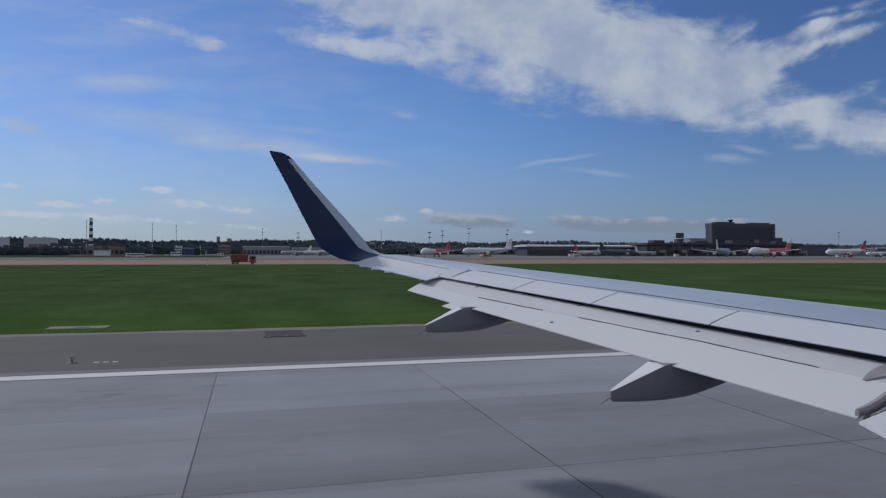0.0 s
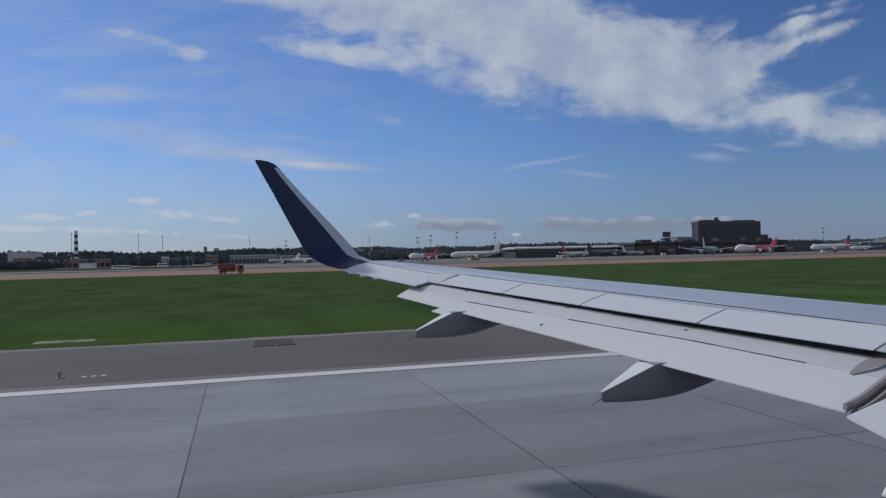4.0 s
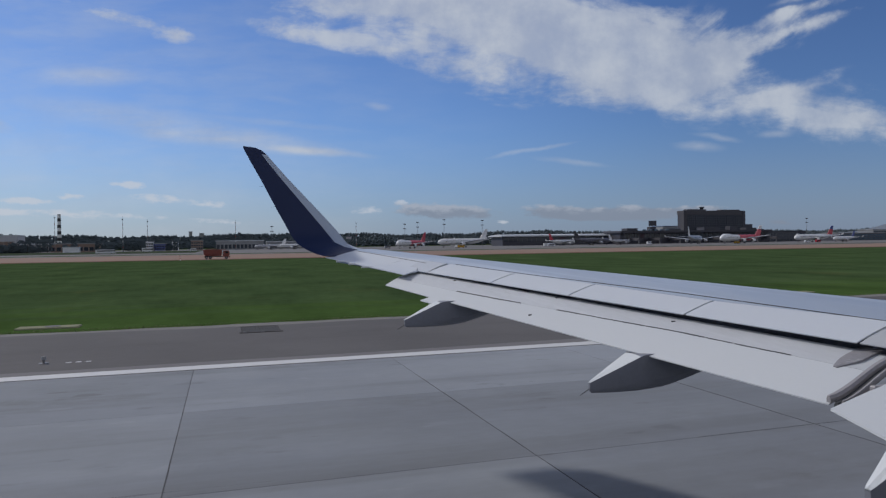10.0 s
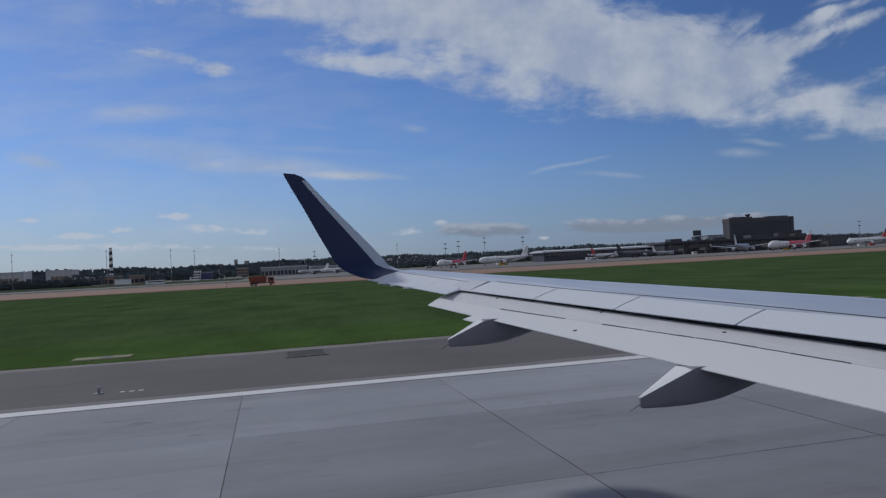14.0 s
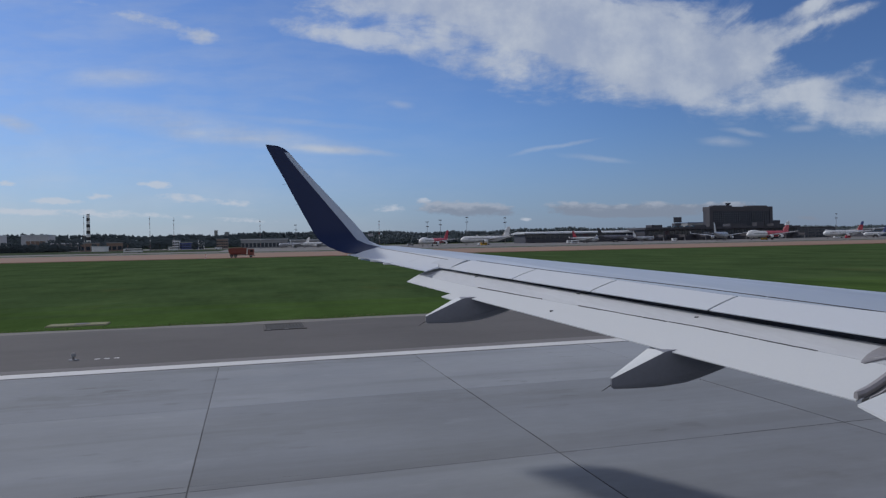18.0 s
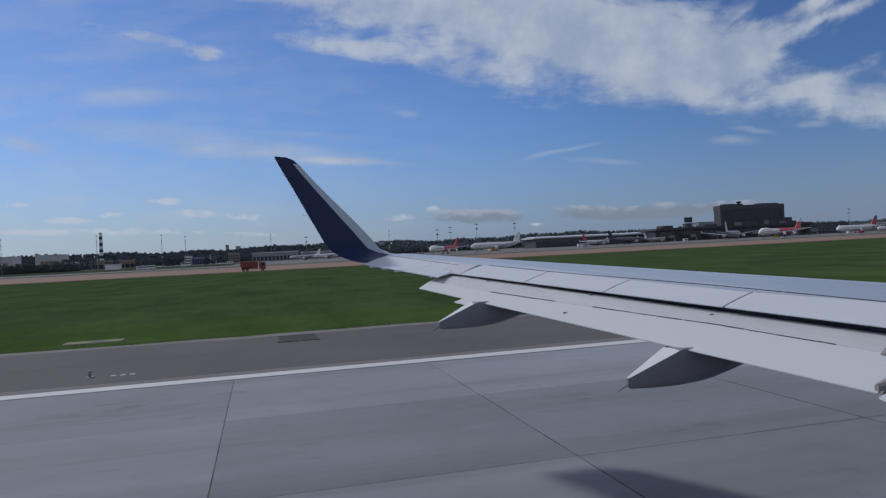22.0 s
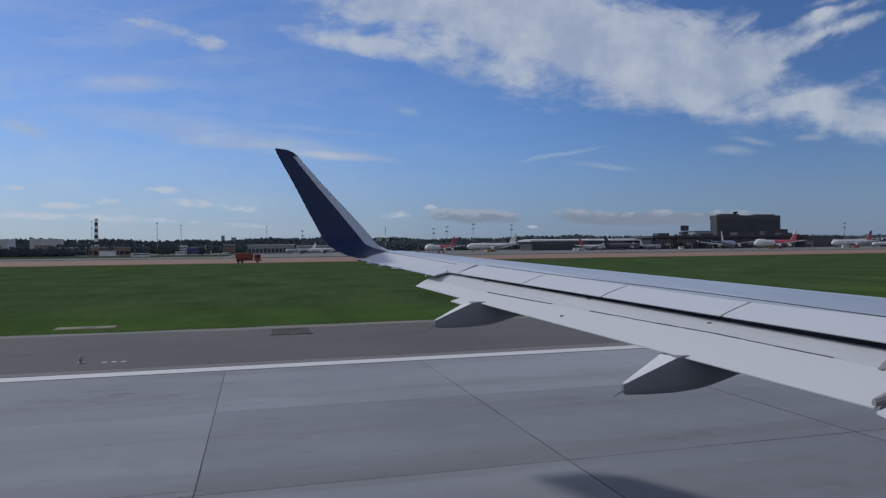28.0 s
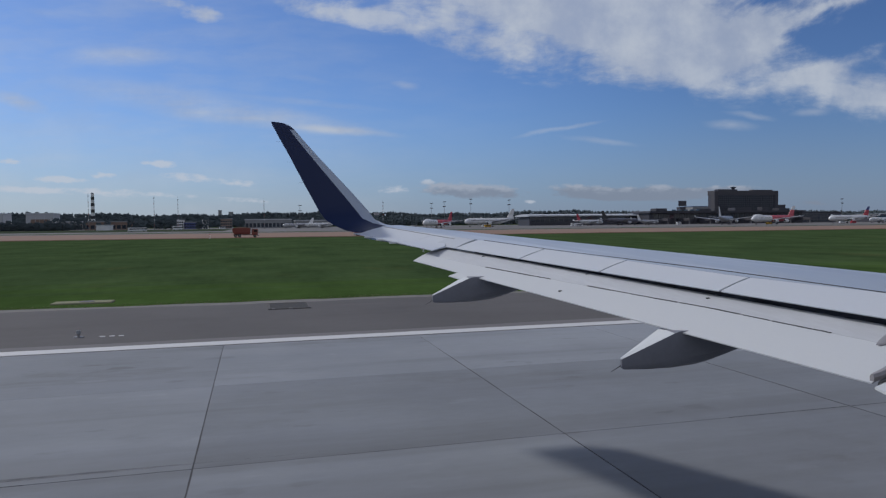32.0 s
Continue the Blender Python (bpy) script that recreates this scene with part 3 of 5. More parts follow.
def wing_section(y, s0):
    c = chord(y)
    top = [s0 + (c - s0) * k / 14 for k in range(15)]
    ring = [(spoiler_edge(y) + s, y, upper(y, s)) for s in top]
    z0 = plane_z(y)
    for f in (0.985, 0.93, 0.8, 0.6, 0.4, 0.2, 0.04):
        ring.append((spoiler_edge(y) + c * f, y, z0 - 0.05 * c - 0.055 * c * math.sin(math.pi * min(1, (1 - f) * 0.75 + 0.1))))
    ring.append((spoiler_edge(y) + s0, y, z0 - 0.13))
    return ring


stations = [-0.6 + 16.5 * k / 33 for k in range(34)]
skin = part("wing_skin", loft([wing_section(y, hinge(y)) for y in stations]), [WING_METAL], aircraft, "blue-grey metal wing skin", True)


def panel(y0, y1, s0, s1, thick, lift=0.0, slant=0.02, n=10, edge=0.015):
    """A thin lid on the upper skin between two spans and two chord lines, its ends square to the rear edge."""
    rings = []
    for k in range(n + 1):
        f = s0 + (s1 - s0) * k / n
        a, b = y0 + slant * f + edge, y1 + slant * f - edge
        t = thick * (0.25 + 0.75 * k / n)
        m = [a + (b - a) * j / 6 for j in range(7)]
        rings.append([(spoiler_edge(y) + f * hinge(y), y, upper(y, f * hinge(y)) + lift) for y in m]
                     + [(spoiler_edge(y) + f * hinge(y), y, upper(y, f * hinge(y)) + lift - t) for y in reversed(m)])
    return loft(rings)


for y0, y1, paint in ((11.22, 12.8, WING_PAINT), (9.66, 11.22, WING_PAINT), (7.87, 9.66, WING_PAINT), (5.95, 7.87, WING_PAINT), (2.2, 5.95, SPOILER_GREY)):
    part("spoiler", panel(y0, y1, 0.0, 0.97, 0.05, 0.004), paint, aircraft, "pale grey spoiler panel", True)

part("skin_patch", panel(12.8, 13.42, 0.0, 0.97, 0.05, 0.002, 0.12, edge=0.004), SKIN_PATCH, aircraft, "dull grey skin beside the spoilers", True)

# outer trailing part with the aileron, beyond the flap


def outer_edge(y):
    return 2.15 + (15.9 - y) * 0.31


def wedge(y0, y1, front, n=12, skew=0.0):
    """The skin from its hinge line over the spoilers' line to the rear edge; skew: how far the inner end runs forward and out."""
    rings = []
    for k in range(n + 1):
        f = k / n
        a, b = y0 + (y1 - y0) * f, y0 + skew + (y1 - y0 - skew) * f
        m = a * 0.4 + b * 0.6
        x0 = outer_edge(a)
        rings.append([(spoiler_edge(b) + front, b, upper(b, front)), (spoiler_edge(b) + front * 0.5, b, upper(b, front * 0.5)), (spoiler_edge(m), m, plane_z(m) + 0.008),
                      (x0, a, plane_z(a)), (x0, a, plane_z(a) - 0.015), (spoiler_edge(b) + front, b, upper(b, front) - 0.16)])
    return loft(rings)


part("outer_panel", wedge(12.60, 14.0, 0.49, 6, 0.82), WING_PAINT, aircraft, "", True)
part("aileron", wedge(14.01, 15.86, 0.49, 10), WING_PAINT, aircraft, "pale grey aileron", True)

# flaps, let down a little


def flap_tail(y):
    return 2.85 + (12.66 - y) * 0.349


def flap_drop(y):
    return 0.2 + 0.15 * (12.7 - y) / 7.5


def flap_point(y, f):
    """A point of the flap's upper side, from under the spoiler (f = 0) to its rear edge (f = 1)."""
    x0, x1 = spoiler_edge(y) + 0.12, flap_tail(y)
    z0, z1 = -0.045 - 0.007 * (13.0 - y), -flap_drop(y)
    return (x0 + (x1 - x0) * f, y, plane_z(y) + z0 + (z1 - z0) * f + 0.035 * math.sin(math.pi * f))


def seal_line(y):
    """Where the seal lies along the flap's chord."""
    return 0.43 + 0.055 * max(0.0, min(y, 11.6) - 7.6)


def flap_ring(y, f0, f1, n=8):
    slant = 0.33 * max(0.0, 1 - (y - 5.2) / 1.6) + 0.62 * max(0.0, 1 - (12.7 - y) / 1.2)
    tail = flap_tail(y)
    ring = []
    for k in range(n + 1):
        f = f0 + (f1 - f0) * k / n
        ring.append(flap_point(y + slant * (flap_point(y, f)[0] - tail), f))
    back, front = ring[-1], ring[0]
    t = 0.012 + 0.16 * (1 - f0) * 0.6
    return ring + [(back[0], back[1], back[2] - 0.012 - 0.10 * (1 - f1)), ((front[0] + back[0]) / 2, (front[1] + back[1]) / 2, (front[2] + back[2]) / 2 - t * 0.7),
                   (front[0] + 0.04, front[1], front[2] - t)]


flap = thing("flap", "", "")
flap.parent = aircraft
span_out = [11.38 + (12.70 - 11.38) * k / 5 for k in range(6)]
span_in = [5.2 + (11.36 - 5.2) * k / 24 for k in range(25)]
part("flap_front", loft([flap_ring(y, 0.0, seal_line(y) - 0.005) for y in span_in + span_out]), FLAP_GREY, flap, "weathered grey front of the flap", True)
part("flap_rear", loft([flap_ring(y, seal_line(y), 1.0) for y in span_in + span_out]), FLAP_PAINT, flap, "plain pale grey flap skin", True)


def ribbon(points, half, lift, up=(1, 0, 0)):
    """A thin dark strip laid on a skin along a line."""
    rings = []
    for x, y, z in points:
        rings.append([(x - half, y, z + lift - half * 0.2), (x + half, y, z + lift + half * 0.2), (x + half, y, z + lift - 0.01), (x - half, y, z + lift - 0.01)])
    return loft(rings)


wear = random.Random(3)
for y0, y1 in ((6.22, 9.30), (9.93, 11.25)):
    y = y0
    while y < y1 - 0.04:
        end = min(y1, y + wear.uniform(0.10, 0.42))
        half, lift = wear.uniform(0.0075, 0.0125) * (1.25 if y0 > 9.5 else 1.0), wear.uniform(-0.004, 0.004)
        rows = [y + (end - y) * k / 5 for k in range(6)]
        part("flap_seal", ribbon([flap_point(q, seal_line(q) + lift + wear.uniform(-0.002, 0.002)) for q in rows], half, 0.006), SEAL, flap, "dark worn rubber seal")
        y = end + wear.uniform(0.004, 0.03)
for y, f in ((9.35, 0.81), (12.02, 0.15), (9.9, 0.08), (7.93, 0.16)):
    x, _, z = flap_point(y, f)
    part("drain_mark", block(x - 0.03, y - 0.018, z - 0.01, x + 0.03, y + 0.018, z + 0.010, 0.008), SEAL, flap)

tab = [[flap_point(y, 0.9), flap_point(y, 1.0), (flap_tail(y) - 0.17, y, plane_z(y) - flap_drop(y) - 0.05), (flap_tail(y) - 0.17, y, plane_z(y) - flap_drop(y) - 0.065),
        (flap_tail(y) + 0.1, y, plane_z(y) - flap_drop(y) - 0.06)] for y in (11.0, 11.12, 11.24, 11.36)]
part("flap_tab", loft(tab), FLAP_PAINT, flap, "", True)

# dark sheet standing in for the shade in the gap between spoilers and flap
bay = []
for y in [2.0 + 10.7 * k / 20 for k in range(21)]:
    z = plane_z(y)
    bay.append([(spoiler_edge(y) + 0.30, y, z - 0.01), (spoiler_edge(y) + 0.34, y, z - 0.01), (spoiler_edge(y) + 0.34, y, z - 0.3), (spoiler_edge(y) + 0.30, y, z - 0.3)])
part("flap_bay", loft(bay), GAP_SHADE, aircraft, "dark sheet painted as shade ahead of the flap")

# inner flap, straight behind the wing root
rings = []
for k in range(9):
    y = -0.4 + 5.12 * k / 8
    z, tail = plane_z(y), 4.97 - 0.262 * (4.72 - y)
    out = 0.62 * (k / 8) ** 4
    rings.append([(6.9, y + out, z - 0.10), (6.2, y + out * 0.6, z - 0.10), (5.6, y + out * 0.3, z - 0.14), (tail, y, z - 0.20), (tail, y, z - 0.22), (5.8, y, z - 0.30), (6.9, y, z - 0.28)])
part("inner_flap", loft(rings), FLAP_PAINT, aircraft, "pale grey inboard flap", True)


def rail(y, x0, x1, wide, high, drop):
    """A curved bar that rises forward out of the gap between two flaps."""
    rings = []
    for k in range(13):
        t = k / 12
        x = x0 + (x1 - x0) * t
        w = y + 0.33 * (x - 5.38)
        z = plane_z(w) - 0.25 + 0.19 * (t * t * (3 - 2 * t)) + drop
        e = wide * (0.55 if k == 0 else 1.0)
        rings.append([(x, w - e, z - high), (x, w + e, z - high), (x, w + e, z - high * 0.2), (x, w + e * 0.5, z + high * 0.3), (x, w - e * 0.5, z + high * 0.3), (x, w - e, z - high * 0.2)])
    return loft(rings)


track = part("flap_track", rail(5.12, 5.36, 6.62, 0.042, 0.05, 0.0), BARE, aircraft, "bare grey metal flap track", True)
part("guide_rail", rail(4.965, 5.36, 6.5, 0.018, 0.04, 0.0), BARE, track, "", True)
# dark strip stands in for the shade in the groove between the rails
part("seal_strip", rail(5.045, 5.38, 6.6, 0.045, 0.04, -0.045), SEAL, track, "dark strip painted as shade in the groove", True)
for x in (5.78,):
    w = 4.90 + 0.33 * (x - 5.38)
    part("bracket", block(x, w - 0.05, plane_z(w) - 0.22, x + 0.2, w + 0.02, plane_z(w) - 0.15, 0.012), BARE, track)
rings = []
for k in range(11):
    t = k / 10
    x = 6.10 + 0.96 * t
    w = 5.66 + 0.33 * (x - 5.86)
    top = flap_point(w, min(1.0, max(0.0, 1 - (x - flap_tail(w)) / (spoiler_edge(w) + 0.12 - flap_tail(w)))))[2]
    h, e = 0.014, 0.025 + 0.125 * min(1.0, t * 3.0)
    rings.append([(x, w - e, top - 0.05), (x, w - e, top + h * 0.3), (x, w - e * 0.6, top + h), (x, w + e * 0.6, top + h), (x, w + e, top + h * 0.2), (x, w + e, top - 0.05)])
part("track_cover", loft(rings), SOOTY, aircraft, "sooty grey metal cover plate", True)


FAIRING_RINGS = ((0.0, 0.0, -0.094, 0.02, 0.02), (0.03, 0.015, -0.122, 0.034, 0.032), (0.3, 0.147, -0.13, 0.10, 0.098), (0.6, 0.293, -0.125, 0.175, 0.17), (0.66, 0.312, -0.122, 0.18, 0.165),
                 (0.94, 0.325, -0.10, 0.195, 0.16), (1.1, 0.335, -0.07, 0.195, 0.15), (1.35, 0.345, -0.005, 0.185, 0.14), (1.8, 0.36, 0.125, 0.16, 0.12), (2.4, 0.38, 0.26, 0.12, 0.09), (2.9, 0.40, 0.35, 0.05, 0.04))


def fairing_shell(x, y, z, k, rise=1.0):
    """The lower canoe of a flap fairing, pointed to the rear: x, y, z of its tip."""
    rings = []
    for dx, top, low, wide, crest in FAIRING_RINGS:
        X, T, L, W, C = x + dx * k, z + top * k * rise, z + low * k, wide * k, crest * k
        M = L + (T - L) * 0.3
        rings.append([(X, y - C, T), (X, y + C, T), (X, y + W * 1.03, M), (X, y + W * 0.8, L + (T - L) * 0.1), (X, y + W * 0.4, L), (X, y - W * 0.4, L), (X, y - W * 0.8, L + (T - L) * 0.1), (X, y - W * 1.03, M)])
    return loft(rings)


def fairing_lid(x, y, z, k, rise=1.0):
    rings = []
    for dx, top, low, wide, crest in FAIRING_RINGS[:4]:
        X, T, C = x + dx * k, z + top * k * rise + 0.003, crest * k
        rings.append([(X, y - C, T - 0.008), (X, y - C, T), (X, y, T + 0.012 * k), (X, y + C, T), (X, y + C, T - 0.008)])
    return loft(rings)


# shells take the shade-darkened paint, lids the flap's own
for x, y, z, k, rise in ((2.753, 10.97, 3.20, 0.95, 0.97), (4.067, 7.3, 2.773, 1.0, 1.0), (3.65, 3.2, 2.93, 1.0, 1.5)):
    body = part("flap_fairing", fairing_shell(x, y, z, k, rise), FAIRING, aircraft, "grey canoe-shaped flap fairing with shade in its paint", True)
    part("lid", fairing_lid(x, y, z, k, rise), FLAP_PAINT, body, "pale grey lid in flap paint")
    if y > 5:
        part("drain_mast", tube((x + 0.03, y, z - 0.06), (x - 0.11, y + 0.03, z - 0.15), 0.007, 0.003, 5), SEAL, body)

# winglet: stations of rear and front edge, out and up
BLADE = ((2.15, 3.76, 15.86, 4.18, 0.0), (1.99, 3.42, 16.12, 4.23, 0.18), (1.80, 3.02, 16.38, 4.33, 0.5), (1.62, 2.78, 16.58, 4.46, 0.85), (1.47, 2.64, 16.72, 4.68, 1.12),
         (1.34, 2.42, 16.80, 4.95, 1.3), (1.17, 2.13, 16.86, 5.28, 1.38), (0.83, 1.50, 16.94, 5.97, 1.42), (0.60, 1.13, 16.99, 6.40, 1.42), (0.50, 0.97, 17.01, 6.60, 1.42),
         (0.45, 0.85, 17.02, 6.70, 1.42), (0.425, 0.70, 17.03, 6.765, 1.42), (0.42, 0.48, 17.03, 6.79, 1.42))
rings = []
for x0, x1, y, z, lean in BLADE:
    c = x1 - x0
    profile = [(f, 0.055 * c * 2.6 * (1 - f) * math.sqrt(f) * (1 - 0.35 * f)) for f in (0.0, 0.02, 0.08, 0.16, 0.265, 0.4, 0.6, 0.8, 1.0)]
    up = (-math.sin(lean), math.cos(lean))
    ring = [(x1 - c * f, y + up[0] * t, z + up[1] * t) for f, t in profile] + [(x1 - c * f, y - up[0] * t * 0.8, z - up[1] * t * 0.8) for f, t in profile[-2:0:-1]]
    rings.append(ring)
verts, faces = loft(rings)
count = len(rings[0])
slots = [1 if (i % count < 4 or i % count >= count - 4) and 0 < i // count < len(BLADE) - 4 else 0 for i in range(len(faces))]
part("winglet", (verts, faces, slots), [NAVY, WING_METAL], aircraft, "navy blue winglet with a grey leading edge", True)
for f in (0.22, 0.45, 0.68):
    a = Vector((0.42 + (1.47 - 0.42) * f, 17.03 - 0.31 * f, 6.79 - 2.11 * f))
    part("static_wick", tube(a, a + Vector((-0.12, 0.0, -0.01)), 0.0025, 0.0015, 5), SEAL, aircraft, "thin dark static wick")
for y in (15.05, 14.5, 13.95):
    a = Vector((outer_edge(y), y, plane_z(y) - 0.005))
    part("static_wick", block(a.x - 0.13, a.y - 0.03, a.z - 0.02, a.x + 0.08, a.y + 0.03, a.z + 0.012, 0.008), FLAP_PAINT, aircraft, "short pale static discharger")
part("position_light", loft([[(2.75 + 0.12 * t, 16.52 + 0.02 * w, 4.60 + 0.03 * h) for w, h in ((-1, -1), (1, -1), (1, 1), (-1, 1))] for t in (0, 1)]), BARE, aircraft)

# line along the slats and the seam ahead of the spoilers
def seam_line(y):
    return 0.50 + 0.10 * max(0.0, min(1.0, (11.0 - y) / 2.6))


for y0, y1, half in ((1.0, 5.4, 0.008), (5.42, 7.6, 0.010), (7.62, 9.8, 0.009), (9.82, 12.7, 0.006)):
    span = [y0 + (y1 - y0) * k / 14 for k in range(15)]
    part("skin_seam", ribbon([(spoiler_edge(y) + seam_line(y), y, upper(y, seam_line(y))) for y in span], half, 0.005), SEAL, aircraft, "dark skin seam")
span = [13.3 + 2.5 * k / 14 for k in range(15)]
part("skin_seam", ribbon([(spoiler_edge(y) + 0.35 + 0.05 * (y - 13.3), y, upper(y, 0.35 + 0.05 * (y - 13.3))) for y in span], 0.0028, 0.010), SOOTY, aircraft, "dark aileron hinge seam")

# hull, open at the window from which one looks out
HY, HZ, HR = -1.85, 4.05, 2.0
angles = sorted({round(2 * math.pi * k / 40 - math.pi, 4) for k in range(40)} | {0.065, 0.285})
lengths = [-17, -13, -9, -5, -2, -0.14, 0.30, 2, 4, 6, 8, 10, 12, 14.5, 16.5, 17.6, 18.2]


def hull_radius(x):
    if x > 12:
        return HR * math.sqrt(max(0.02, 1 - ((x - 12) / 6.3) ** 2))
    return HR * (1 if x > -7 else max(0.12, 1 - ((-7 - x) / 11.0) ** 1.4))


verts, faces = [], []
for depth in (0.0, 0.03):
    for x in lengths:
        for a in angles:
            r = hull_radius(x) - depth
            lift = 0.10 * max(0.0, -7 - x)
            verts.append((x, HY + r * math.cos(a), HZ + lift + r * math.sin(a)))
n, rows = len(angles), len(lengths)
window = (lengths.index(-0.14), angles.index(0.065))
for layer in range(2):
    for i in range(rows - 1):
        for j in range(n):
            if i == window[0] and window[1] <= j < angles.index(0.285):
                continue
            a, b = layer * n * rows + i * n + j, layer * n * rows + i * n + (j + 1) % n
            faces.append((a, b, b + n, a + n) if layer else (a, a + n, b + n, b))
part("fuselage", (verts, faces), HULL, aircraft, "", True)
for k in range(-14, 15):
    if abs(k) > 1:
        x = 0.08 + 0.53 * k
        part("cabin_window", loft([[(x + 0.11 * c, HY + HR * 0.985 + w, 4.42 + 0.16 * s) for c, s in ((-1, -0.6), (-0.5, -1), (0.5, -1), (1, -0.6), (1, 0.6), (0.5, 1), (-0.5, 1), (-1, 0.6))] for w in (0.0, 0.006)]), CABIN_DARK, aircraft)
for x, y in ((7.5, 1.9), (7.5, -5.6), (16.0, -1.85)):
    leg = part("landing_gear", tube((x, y, 0.55 - RIDE), (x, y, 2.9 if x < 10 else 2.3), 0.11, 0.13, 10), BARE, aircraft)
    for w in (-0.3, 0.3):
        part("tyre", tube((x, y + w - 0.16, 0.56 - RIDE), (x, y + w + 0.16, 0.56 - RIDE), 0.56, 0.56, 20), RUBBER, leg)
part("gear_beam", tube((7.5, 0.2, 2.5), (7.5, -5.6, 2.9), 0.15, 0.15, 8), BARE, aircraft)

# ---- parked airliners ----


def airliner(x, y, heading, length, label, body=None, rear=None, fin=None, jets=2, hump=False, engine=None, tip=None):
    """A far airliner on its wheels; heading is where its nose points, in degrees to the left from +x."""
    body, rear, fin, engine = body or WHITE, rear or body or WHITE, fin or body or WHITE, engine or WHITE
    a = thing("parked_airliner", label, "airplane", (x, y, 0), heading, "airliners parked on the apron")
    L, r = length, 0.047 * length + 0.25
    zc = r + 0.042 * L + 0.2

    def ring(f):
        px = L * (0.5 - f)
        k = min(1.0, math.sqrt(max(0.0004, 1 - (1 - min(f, 0.11) / 0.11) ** 2.2)))
        t = max(0.0, (f - 0.66) / 0.34)
        k *= 1 - 0.93 * t ** 1.5
        up = r * 0.75 * t ** 1.3 - r * 0.22 * max(0.0, 1 - f / 0.08)
        h = r * 0.34 * math.exp(-((f - 0.15) / 0.10) ** 4) if hump else 0
        return [(px, k * r * math.cos(q), zc + up + k * r * math.sin(q) + (h * max(0, math.sin(q)) ** 0.5)) for q in [2 * math.pi * j / 16 for j in range(16)]]
    split = 0.42 if hump else 0.55
    cuts = [0.0, 0.01, 0.03, 0.06, 0.1, 0.16, 0.22, 0.28, 0.4, split]
    part("fuselage", loft([ring(f) for f in cuts]), body, a, "", True)
    part("rear_fuselage", loft([ring(f) for f in (split, 0.66, 0.74, 0.82, 0.9, 0.96, 1.0)]), rear, a, "", True)
    for side in (-1, 1):
        def plate(root_x, root_c, tip_x, tip_c, y0, y1, z0, z1, thick):
            rings = []
            for t in (0, 1):
                px, c, py, pz, h = root_x + (tip_x - root_x) * t, root_c + (tip_c - root_c) * t, y0 + (y1 - y0) * t, z0 + (z1 - z0) * t, thick * (1 - 0.6 * t)
                rings.append([(px, side * py, pz), (px - 0.3 * c, side * py, pz + h), (px - c, side * py, pz), (px - 0.4 * c, side * py, pz - h * 0.6)])
            return loft(rings)
        wing = part("wing", plate(0.13 * L, 0.2 * L, -0.10 * L, 0.045 * L, r * 0.5, 0.47 * L, zc - 0.5 * r, zc + 0.035 * L, 0.012 * L), SILVER, a)
        if jets == 2:
            part("winglet", loft([[(-0.10 * L - t * 0.03 * L, side * (0.47 * L + 0.006 * L * t), zc + 0.035 * L + 0.035 * L * t), (-0.145 * L - t * 0.015 * L, side * (0.47 * L + 0.006 * L * t), zc + 0.035 * L + 0.035 * L * t),
                                   (-0.145 * L - t * 0.015 * L, side * (0.474 * L + 0.006 * L * t), zc + 0.035 * L + 0.035 * L * t), (-0.10 * L - t * 0.03 * L, side * (0.474 * L + 0.006 * L * t), zc + 0.035 * L + 0.035 * L * t)] for t in (0, 1)]), WHITE, wing)
        part("tailplane", plate(-0.39 * L, 0.085 * L, -0.45 * L, 0.035 * L, r * 0.2, 0.17 * L, zc + 0.45 * r, zc + 0.6 * r + 0.01 * L, 0.005 * L), body, a)
        for f in ((0.16,) if jets == 2 else (0.15, 0.29)):
            ex, ey, ez, er = (0.13 - f * 0.42) * L + 0.05 * L, side * f * L, zc - 0.72 * r - 0.002 * L, 0.026 * L
            nacelle = part("engine", loft([[(ex + dx * L, ey + er * k * math.cos(q), ez + er * k * math.sin(q)) for q in [2 * math.pi * j / 12 for j in range(12)]]
                                           for dx, k in ((0.035, 0.86), (0.03, 1.0), (0.0, 1.06), (-0.03, 0.9), (-0.045, 0.6))]), engine, a, "", True)
            part("intake", tube((ex + 0.0352 * L, ey, ez), (ex + 0.036 * L, ey, ez), er * 0.78, er * 0.78, 12), BLACK, nacelle)
            part("pylon", box(ex - 0.05 * L, ey - 0.1, ez + er * 0.8, ex + 0.015 * L, ey + 0.1, zc - 0.3 * r + f * 0.05 * L), SILVER, nacelle)
        gear = part("main_gear", tube((-0.02 * L, side * 0.055 * L, 0.5), (-0.02 * L, side * 0.05 * L, zc - 0.5 * r), 0.25, 0.3, 8), STEEL, a)
        for w in (-0.5, 0.5):
            part("tyre", tube((-0.02 * L + w, side * 0.055 * L - 0.5, 0.5), (-0.02 * L + w, side * 0.055 * L + 0.5, 0.5), 0.52, 0.52, 12), RUBBER, gear)
        part("window_band", box(-0.3 * L, side * r * 0.985 - 0.05, zc + 0.14 * r, 0.40 * L, side * r * 0.985 + 0.05, zc + 0.24 * r), CABIN_DARK, a)
    h = 0.145 * L + 1.2
    def fin_ring(t):
        x0, x1, z = (-0.34 - 0.115 * t) * L, (-0.475 - 0.04 * t) * L, zc + 0.8 * r + h * t
        e0, e1 = 0.25 - 0.15 * t, 0.12 - 0.07 * t
        return [(x0, -e0, z), (x0, e0, z), (x1, e1, z), (x1, -e1, z)]
    if tip:
        part("fin", loft([fin_ring(0), fin_ring(0.62)]), fin, a)
